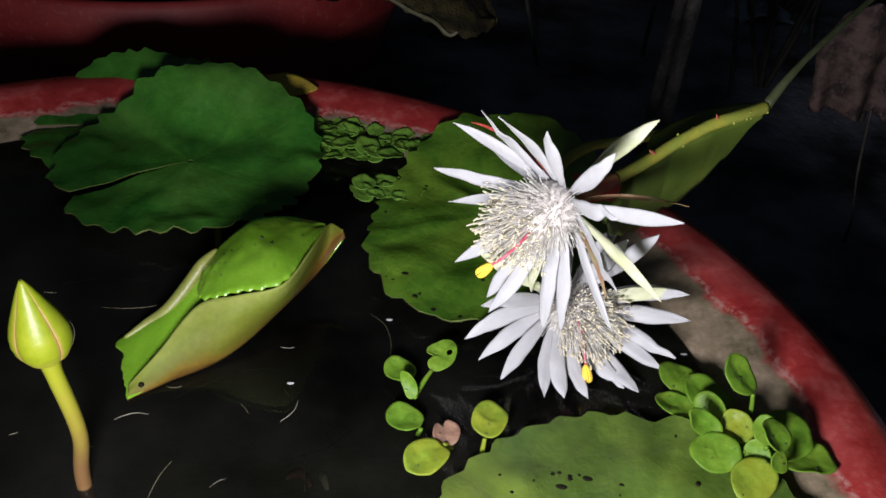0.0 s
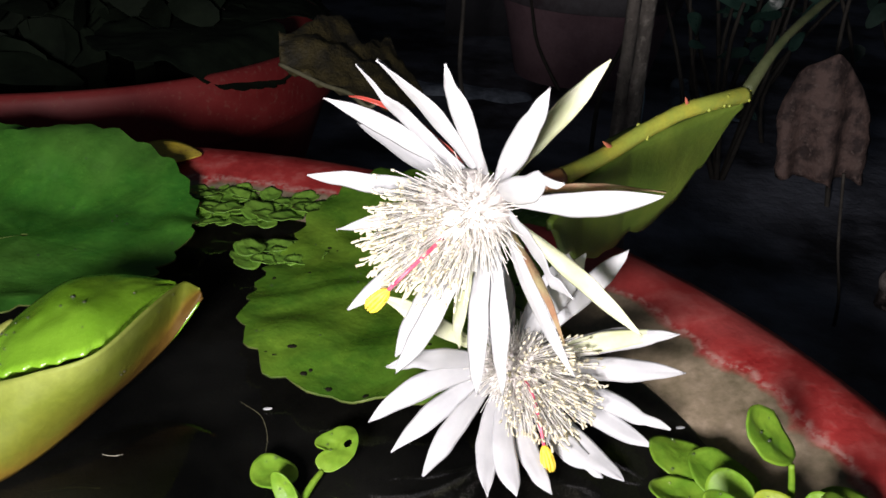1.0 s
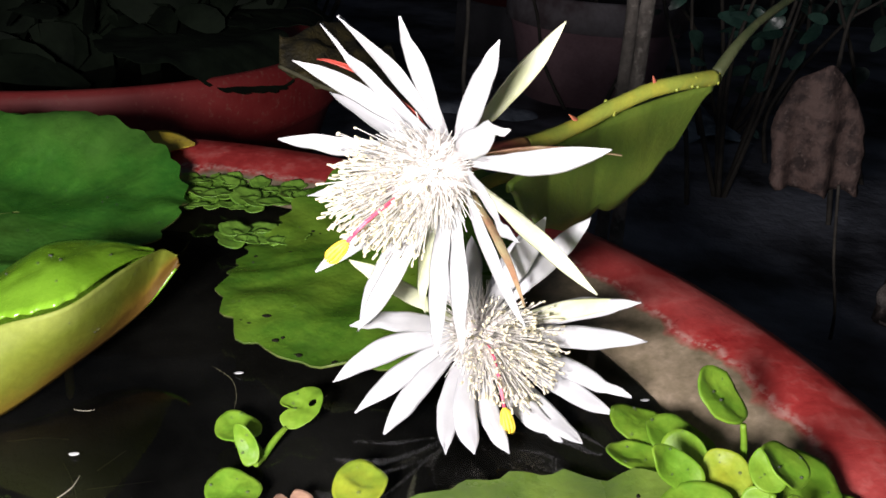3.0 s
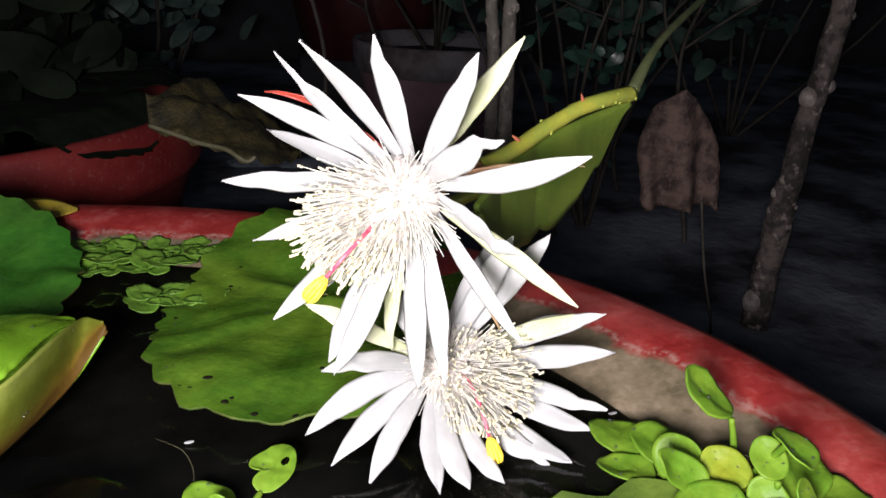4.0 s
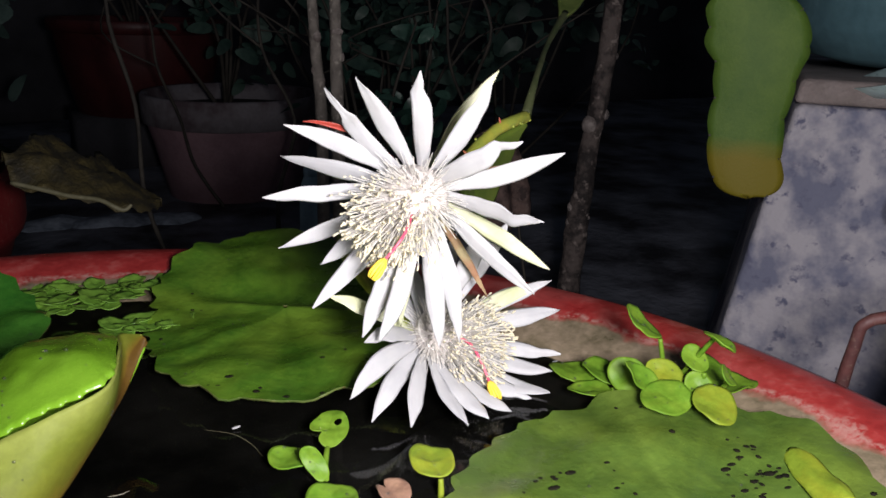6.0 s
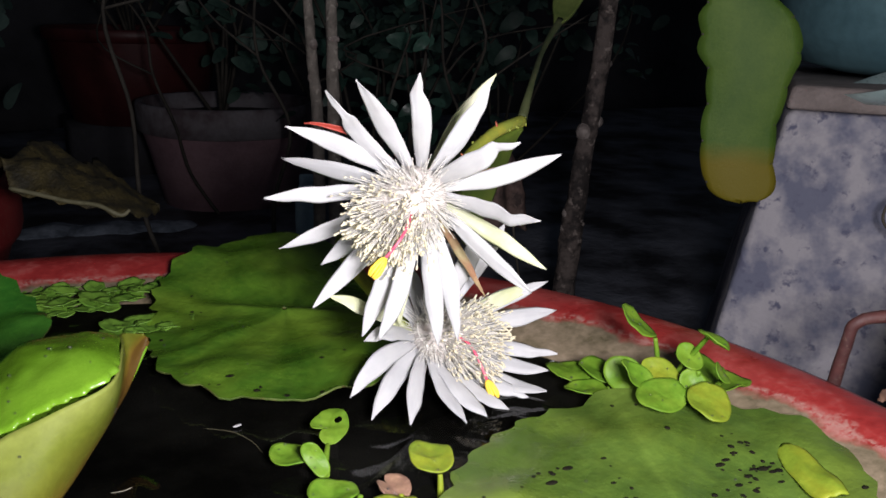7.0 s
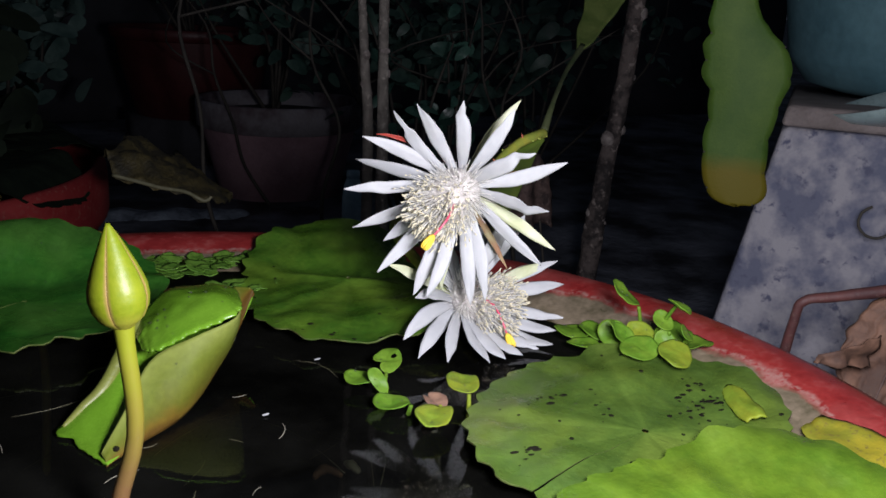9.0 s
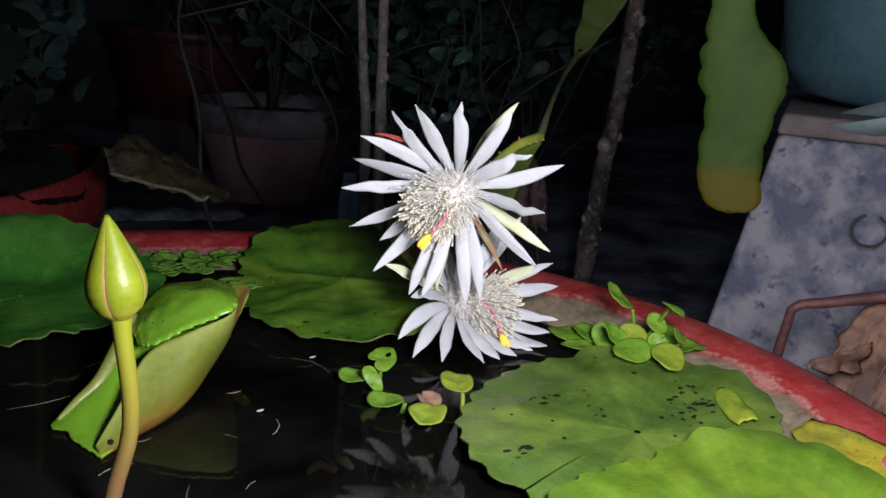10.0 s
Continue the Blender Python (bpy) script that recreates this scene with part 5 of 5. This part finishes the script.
# ---- behind the tub ----
def pot(name, c, r, h, z, mat, label, rim=0.03, rim_mat=None):
    t = thing(name, (c[0], c[1], z), label, "plant pot")
    prof = [(0.70 * r, 0), (0.74 * r, 0.004), (0.89 * r, 0.55 * h), (0.95 * r, h - rim - 0.004)]
    part("body", revolve(prof, (c[0], c[1], z), 64, 0.003), [mat], t)
    lip = [(0.95 * r, h - rim - 0.004), (r, h - rim), (1.01 * r, h - 0.006), (0.99 * r, h), (0.93 * r, h - 0.002), (0.91 * r, h - 0.03), (0.85 * r, h - 0.06)]
    part("rim", revolve(lip, (c[0], c[1], z), 64, 0.003), [rim_mat or mat], t)
    part("soil", disc(c, 0.88 * r, z + h - 0.045, 48, 4), [MUD], t, "dark potting soil")
    return t


pot("plant_pot", (0.452, 2.36), 0.238, 0.285, FLOOR, PURPLE, "dull purple-brown clay pot with thick pale rim on the ground", 0.075, PURPLE_PALE)
pot("plant_pot", (0.300, 2.92), 0.268, 0.290, FLOOR + 0.165, DARK_RED, "dark red plant pot standing on a block", 0.035)
whole("block", box(0.08, 2.74, FLOOR - 0.01, 0.52, 3.10, FLOOR + 0.165), [OLD_WALL], "dark concrete block under the red pot", "block")


def trunk(line, radii, seed, label, mat=None):
    t = thing("trunk", line[0], label, "tree trunk", "thin trunks")
    data = tube(line, radii, 10, bumps=0.12, seed=seed)
    part("bark", data, [mat or BARK], t)
    rng = random.Random(seed)
    for k in range(24):
        i = rng.randrange(10, len(data[0]) - 12)
        p = data[0][i]
        axis = sum((data[0][i // 10 * 10 + j] for j in range(10)), Vector()) / 10
        part("lichen", ball(axis.lerp(p, rng.uniform(0.45, 0.72)), radii[1] * rng.uniform(0.35, 0.85), 1, 1, rng.uniform(0.6, 1.5), 8, 6), [LICHEN], t, "pale lichen patch")
    return t


trunk([(0.335, 1.29, FLOOR - 0.02), (0.332, 1.285, 0.03), (0.322, 1.285, 0.16), (0.310, 1.29, 0.4), (0.29, 1.32, 1.1)], [0.011, 0.009, 0.008, 0.007, 0.006], 1, "thin pale-spotted trunk of a shrub", BARK_PALE)
trunk([(0.352, 1.245, FLOOR - 0.02), (0.340, 1.235, 0.03), (0.338, 1.236, 0.17), (0.345, 1.26, 0.5), (0.37, 1.28, 1.1)], [0.012, 0.0095, 0.0088, 0.008, 0.007], 2, "thin trunk with pale lichen rings", BARK_PALE)
trunk([(0.735, 1.165, FLOOR - 0.02), (0.745, 1.165, -0.16), (0.749, 1.163, -0.10), (0.756, 1.159, 0.006), (0.772, 1.158, 0.14), (0.79, 1.16, 0.5), (0.81, 1.2, 1.2)], [0.021, 0.019, 0.018, 0.0165, 0.0155, 0.014, 0.011], 3, "brown trunk with pale lichen patches")


def leafy(at, r, h, count, size, seed, label, twigs=7, mat=None):
    t = thing("shrub", at, label, "shrub")
    rng = random.Random(seed)
    o = Vector(at)
    leaves = []
    for k in range(twigs):
        a = rng.uniform(0, 6.28)
        e = o + Vector((math.cos(a) * r * rng.uniform(0.3, 1), math.sin(a) * r * rng.uniform(0.3, 1), h * rng.uniform(0.6, 1)))
        m = o.lerp(e, 0.5) + Vector((rng.uniform(-1, 1), rng.uniform(-1, 1), rng.uniform(0, 1))) * r * 0.25
        part("branch", tube([o + Vector((0, 0, -0.02)), m, e], [0.006, 0.004, 0.002], 6, seed=k), [TWIG], t)
        for j in range(count // twigs):
            p = (o.lerp(m, 0.3) if rng.random() < 0.15 else m).lerp(e, rng.uniform(0, 1.1)) + Vector((rng.gauss(0, 1), rng.gauss(0, 1), rng.gauss(0, 1))) * r * 0.16
            n = Vector((rng.uniform(-1, 1), rng.uniform(-1.6, 0.2), rng.uniform(0, 1.5))).normalized()
            d = (n.orthogonal().normalized() if rng.random() < 0.5 else n.cross(Vector((0.3, 0.5, 1)))).normalized()
            w = n.cross(d)
            s = size * rng.uniform(0.6, 1.3)
            ring = [p + d * (s * math.cos(a)) + w * (s * 0.52 * math.sin(a) * (1 - 0.25 * math.cos(a))) - n * (s * 0.22 * math.cos(a) ** 2) for a in [q * math.pi / 6 for q in range(12)]]
            leaves.append((ring + [p + n * s * 0.05], [(12, q, (q + 1) % 12) for q in range(12)], None, None))
    part("foliage", join(*leaves), [mat or SHRUB], t, "dark green leaves", "stuff")
    return t


def wall_point(u, v):
    x, z = -4 + 8 * u, FLOOR - 0.02 + 2.6 * v
    return Vector((x, 3.9 + 0.02 * noise.noise(Vector((x * 2, z * 2, 5))), z))


whole("wall_north", sheet(wall_point, 60, 24, 0.15), [OLD_WALL], "dark stained garden wall far behind the pots", "wall", kind="structure")
leafy((-0.35, 2.45, FLOOR), 0.45, 0.85, 420, 0.036, 1, "bluish-green broad-leaved shrub in the night garden", 7, SHRUB_PALE)
leafy((0.75, 2.05, FLOOR), 0.40, 0.80, 300, 0.032, 2, "dark green shrub with sparse leaves behind the trunks")
leafy((0.44, 2.38, -0.10), 0.30, 0.55, 60, 0.03, 3, "bare twiggy plant growing in the purple pot")
leafy((0.30, 2.92, 0.06), 0.35, 0.6, 160, 0.03, 4, "leafy plant growing in the red pot")
# Next two: added near-black leaves standing in for darkness inside the second tub.
leafy((-0.52, 1.40, -0.05), 0.27, 0.24, 260, 0.050, 6, "near-black leafy filler added for the unlit inside of the second tub", 7, TUB_LEAF_UNLIT)
leafy((-0.50, 1.39, -0.05), 0.30, 0.07, 420, 0.055, 16, "low near-black leaves added to hide the unlit far rim of the second tub", 14, TUB_LEAF_UNLIT)
leafy((0.62, 1.62, FLOOR), 0.16, 0.60, 44, 0.030, 26, "small bush with glossy bluish-green leaves", 6, TEAL_LEAF)
leafy((1.35, 2.4, FLOOR), 0.5, 1.0, 220, 0.035, 5, "dark shrub at the far end of the yard")
rng = random.Random(8)
for k in range(9):
    a = Vector((rng.uniform(0.15, 1.2), rng.uniform(1.5, 2.2), FLOOR - 0.01))
    e = a + Vector((rng.uniform(-0.35, 0.35), rng.uniform(-0.1, 0.1), rng.uniform(0.6, 1.0)))
    line = [a.lerp(e, f) + Vector((rng.uniform(-1, 1), rng.uniform(-1, 1), 0)) * 0.05 * min(1, 4 * f) for f in (0, 0.2, 0.4, 0.6, 0.8, 1)]
    limb = [line[3], line[3] + Vector((rng.uniform(-0.25, 0.25), 0, 0.08)), line[3] + Vector((rng.uniform(-0.4, 0.4), -0.05, 0.12 + 0.1 * rng.random()))]
    t = thing("bare_branch", a, "thin crooked bare branch rising in the dark", "branch", "bare branches")
    part("stem", tube(line, [0.005, 0.0045, 0.004, 0.0035, 0.003, 0.002], 6, bumps=0.1, seed=k), [TWIG], t)
    part("twig", tube(limb, [0.003, 0.0024, 0.0012], 5, seed=k), [TWIG], t)

# dry leaves
DRY_NEAR = [Vector(v) for v in ((-0.102, 1.030, 0.021), (-0.066, 1.008, 0.014), (-0.030, 0.990, 0.006), (0.006, 0.973, -0.002), (0.034, 1.010, -0.016), (0.054, 1.075, -0.026))]
DRY_FAR = [Vector(v) for v in ((-0.110, 1.075, 0.040), (-0.080, 1.130, 0.048), (-0.044, 1.180, 0.034), (-0.007, 1.195, 0.015), (0.034, 1.180, -0.014), (0.056, 1.080, -0.025))]


def dry_at(u, v):
    """Lies over the collar: midrib along the near edge, the blade rising behind it to a torn margin."""
    a, b = along(DRY_NEAR, u), along(DRY_FAR, u)
    torn = 1 + 0.26 * noise.noise(Vector((u * 7, 1, 2))) + 0.14 * noise.noise(Vector((u * 19, 4, 2)))
    sag = Vector((0, 0, 0.014 * math.sin(math.pi * v) * (1 - u) + 0.013 * noise.noise(Vector((u * 5, v * 4, 1))) + 0.006 * noise.noise(Vector((u * 14, v * 9, 6)))))
    return a.lerp(b, v * torn) + sag


dry = thing("dry_leaf", (-0.04, 1.09, 0.05), "curled dry olive-brown leaf at the edge of the far tub", "leaf")
part("blade", sheet(dry_at, 36, 18, 0.0012), [DRY_OLIVE], dry)
part("midrib", tube([dry_at(f, 0.0) + Vector((0, -0.001, 0.0015)) for f in (0.0, 0.15, 0.3, 0.45, 0.56, 0.62)], [0.0024, 0.0026, 0.0026, 0.0026, 0.0026, 0.0018], 6), [STRAW], dry, "pale midrib")
brown = thing("dead_leaf", (0.60, 1.10, FLOOR), "large dead brown leaf hanging folded on a thin stalk", "leaf")


def hanging_at(u, v):
    """Narrow and rounded above, broad below, pleated lengthwise, with a ragged lower edge."""
    w = 2 * v - 1
    half = 0.060 * (0.22 + 0.78 * math.sqrt(min(1.0, u / 0.45)) * (1 - 0.10 * u)) + 0.004 * noise.noise(Vector((u * 7, w, 3)))
    low = 0.010 * noise.noise(Vector((w * 4, 2, 8))) * smooth(0.7, 1.0, u)
    c = Vector((0.535, 1.115, 0.034)).lerp(Vector((0.556, 1.115, -0.108)), u)
    return c + Vector((half * w, -0.014 * math.cos(7 * w) * u - 0.02 * (1 - w * w), low + 0.016 * (1 - w * w) * (1 - u)))


part("blade", sheet(hanging_at, 24, 24, 0.0012), [DRY], brown)
part("stalk", tube([(0.585, 1.105, -0.10), (0.605, 1.105, -0.20), (0.625, 1.10, -0.28), (0.63, 1.10, FLOOR - 0.01)], [0.002, 0.002, 0.002, 0.003], 6), [TWIG], brown)

# concrete stand, teal bowl, iron rod and dead leaf beside the tub
stand = thing("concrete_stand", (0.76, 0.80, FLOOR), "mottled blue-grey concrete stand with sloping side", "stand")


def slanted(high, low_z=FLOOR - 0.01, proud=0.0):
    u, w = Vector((0.66, -0.75, 0)), Vector((0.75, 0.66, 0))
    verts = []
    for z in (low_z, high):
        s = (z - FLOOR) / (0.150 - FLOOR)
        o = Vector((0.566, 0.708, 0)).lerp(Vector((0.690, 0.705, 0)), s) - (u + w) * proud
        verts += [p + Vector((0, 0, z)) for p in (o, o + u * 0.5, o + u * 0.5 + w * 0.4, o + w * 0.4)]
    return verts, [(3, 2, 1, 0), (4, 5, 6, 7), (0, 1, 5, 4), (1, 2, 6, 5), (2, 3, 7, 6), (3, 0, 4, 7)], None, None


body = part("body", slanted(0.122), [CONCRETE], stand)
cap = part("top_slab", slanted(0.150, 0.123, 0.003), [CONCRETE_BROWN], stand, "browned upper edge")
cap_bevel = cap.modifiers.new("worn_edges", "BEVEL")
cap_bevel.width, cap_bevel.segments = 0.006, 3
bev = body.modifiers.new("worn_edges", "BEVEL")
bev.width, bev.segments = 0.008, 3
bowl = thing("teal_tub", (1.010, 0.753, 0.152), "round teal plastic tub on the concrete stand", "tub")
part("rim", revolve([(0.222, 0.297), (0.235, 0.297), (0.238, 0.304), (0.234, 0.311), (0.215, 0.309), (0.214, 0.300)], (1.010, 0.753, 0.154), 72), [TEAL], bowl)
part("wall", revolve([(0.0001, 0.0), (0.12, 0.0), (0.165, 0.012), (0.195, 0.05), (0.215, 0.16), (0.225, 0.30), (0.215, 0.30), (0.20, 0.16), (0.18, 0.05), (0.0001, 0.02)], (1.010, 0.753, 0.154), 72), [TEAL], bowl)
rod = thing("iron_rod", (0.365, 0.372, FLOOR), "bent rusty red iron bar standing beside the tub", "iron bar")
part("bar", tube([(0.362, 0.375, FLOOR - 0.005), (0.361, 0.374, -0.05), (0.3585, 0.367, 0.024), (0.3605, 0.3625, 0.041), (0.378, 0.350, 0.047), (0.44, 0.31, 0.063), (0.50, 0.27, 0.074)], [0.0042, 0.0042, 0.0040, 0.0038, 0.0042, 0.0058, 0.0066], 10, bumps=0.05), [RUST], rod)


def crumpled(u, v):
    """A dry leaf that hangs from the bar, rolled in at its sides, creased and torn at the edge."""
    w = 2 * v - 1
    half = 0.040 * math.sin(math.pi * (0.10 + 0.80 * u)) ** 0.6 * (1 + 0.22 * noise.noise(Vector((u * 9, w * 2, 5))))
    p = Vector((0.455, 0.330, 0.052)).lerp(Vector((0.430, 0.335, -0.050)), u)
    across, out = Vector((0.74, -0.62, 0.10)), Vector((-0.60, -0.72, 0.15))
    crease = 0.022 * noise.noise(Vector((u * 2.0, w * 1.5, 1))) + 0.012 * abs(noise.noise(Vector((u * 3, w * 5, 4))))
    return p + across * (half * math.sin(1.25 * w) / 0.95) + out * (crease - 0.55 * half * (1 - math.cos(1.25 * w)))


crisp = thing("dead_leaf", (0.440, 0.332, 0.0), "crumpled orange-brown dead leaf hanging on the iron bar", "leaf")
part("blade", sheet(crumpled, 36, 30, 0.0014), [DRY_ORANGE], crisp)
part("lobe", sheet(lambda u, v: Vector((0.412, 0.330, 0.004)).lerp(Vector((0.346, 0.331, 0.004)), u) + Vector((0.10, -0.05, 1.0)) * (0.014 * (2 * v - 1) * (1 - u) ** 0.7 * (1 + 0.5 * noise.noise(Vector((u * 5, v * 3, 2))))) + Vector((0, -1, 0)) * (0.008 * noise.noise(Vector((u * 4, v * 2, 6)))), 16, 8, 0.0012), [DRY_ORANGE], crisp, "torn pointed lobe")
part("midrib", tube([crumpled(f, 0.5) + Vector((-0.0006, -0.0008, 0)) for f in (0.03, 0.2, 0.4, 0.6, 0.8, 0.97)], [0.0016, 0.0015, 0.0013, 0.0011, 0.0009, 0.0005], 6), [DRY], crisp)
dish = thing("plastic_dish", (0.795, 0.618, 0.152), "pale teal plastic dish tipped against the tub, wet with drops", "dish")
tilt = Matrix.Translation((0.800, 0.618, 0.162)) @ Euler((radians(-14), radians(-14), 0)).to_matrix().to_4x4()
rv, rf, rn, ru = revolve([(0.0001, -0.012), (0.05, -0.012), (0.078, 0.0), (0.092, 0.012), (0.094, 0.012), (0.078, -0.004), (0.05, -0.016), (0.0001, -0.016)], (0, 0, 0), 48)
part("shell", ([tilt @ v for v in rv], rf, rn, ru), [TEAL_PALE], dish)
ring_line = [Vector((0.682, 0.547, 0.036)) + Vector((0.013 * math.sin(a), -0.014 * math.sin(a), 0.019 * math.cos(a))) for a in (0.4, 1.2, 2.0, 2.8, 3.6, 4.4, 5.2, 5.9)]
whole("wire_loop", tube(ring_line, [0.0016] * 8, 7), [TWIG], "dark bent wire loop on the concrete stand", "wire")
stake = thing("blue_bottle", (0.437, 1.654, FLOOR), "pale blue plastic bottle standing behind the tub", "bottle")
part("body", revolve([(0.0001, 0.0), (0.020, 0.0), (0.024, 0.006), (0.024, 0.15), (0.021, 0.175), (0.014, 0.195)], (0.437, 1.654, FLOOR), 28), [BLUE], stake)
part("cap", revolve([(0.014, 0.195), (0.015, 0.196), (0.015, 0.211), (0.0001, 0.212)], (0.437, 1.654, FLOOR), 28), [BLUE], stake)
whole("plastic_scrap", sheet(lambda u, v: Vector((0.585, 1.93, FLOOR + 0.012)) + Vector((0.10, 0.36, 0.0)) * u + Vector((0.21, 0.05, 0.0)) * (v * (1 - 0.75 * u)) + Vector((0, 0, 0.030)) * (noise.noise(Vector((u * 4, v * 3, 2))) * 0.6 + 0.5 * math.sin(math.pi * v)), 26, 18, 0.002), [SCRAP], "crumpled blue-grey plastic scrap lying on the ground", "plastic sheet")
for k, (x, y, sx) in enumerate(((-0.02, 2.15, 0.09), (0.12, 2.12, 0.10), (0.24, 2.10, 0.06))):
    verts, faces, nums, uvs = ball((x, y, FLOOR + 0.006), 1.0, sx, 0.075, 0.018, 22, 12)
    verts = [Vector((x, y, FLOOR + 0.006)) + (v - Vector((x, y, FLOOR + 0.006))) * (1 + 0.45 * noise.noise(Vector((v.x * 14, v.y * 14, k)))) for v in map(Vector, verts)]
    whole("stone", (verts, faces, nums, uvs), [STONE], "flat blue-grey stone on the ground", "stone", "flat stones")


# ---- drops of water on the leaves ----
def drops(parent, spots, seed):
    rng = random.Random(seed)
    made = [ball(p, rng.uniform(0.0003, 0.0008), 1, 1, 0.7, 8, 5) for p in spots]
    part("water_drop", join(*made), [DROP], parent, "clear water drops", "stuff")


rng = random.Random(77)
spots = [flap_at(rng.uniform(0.15, 0.95), rng.uniform(0.05, 0.7)) + Vector((0, 0, 0.0009)) for k in range(16)]
spots += [wall_at(rng.uniform(0.3, 0.9), rng.uniform(0.3, 0.9)) + Vector((0.0006, -0.0006, 0.0003)) for k in range(11)]
drops(roll, spots, 5)
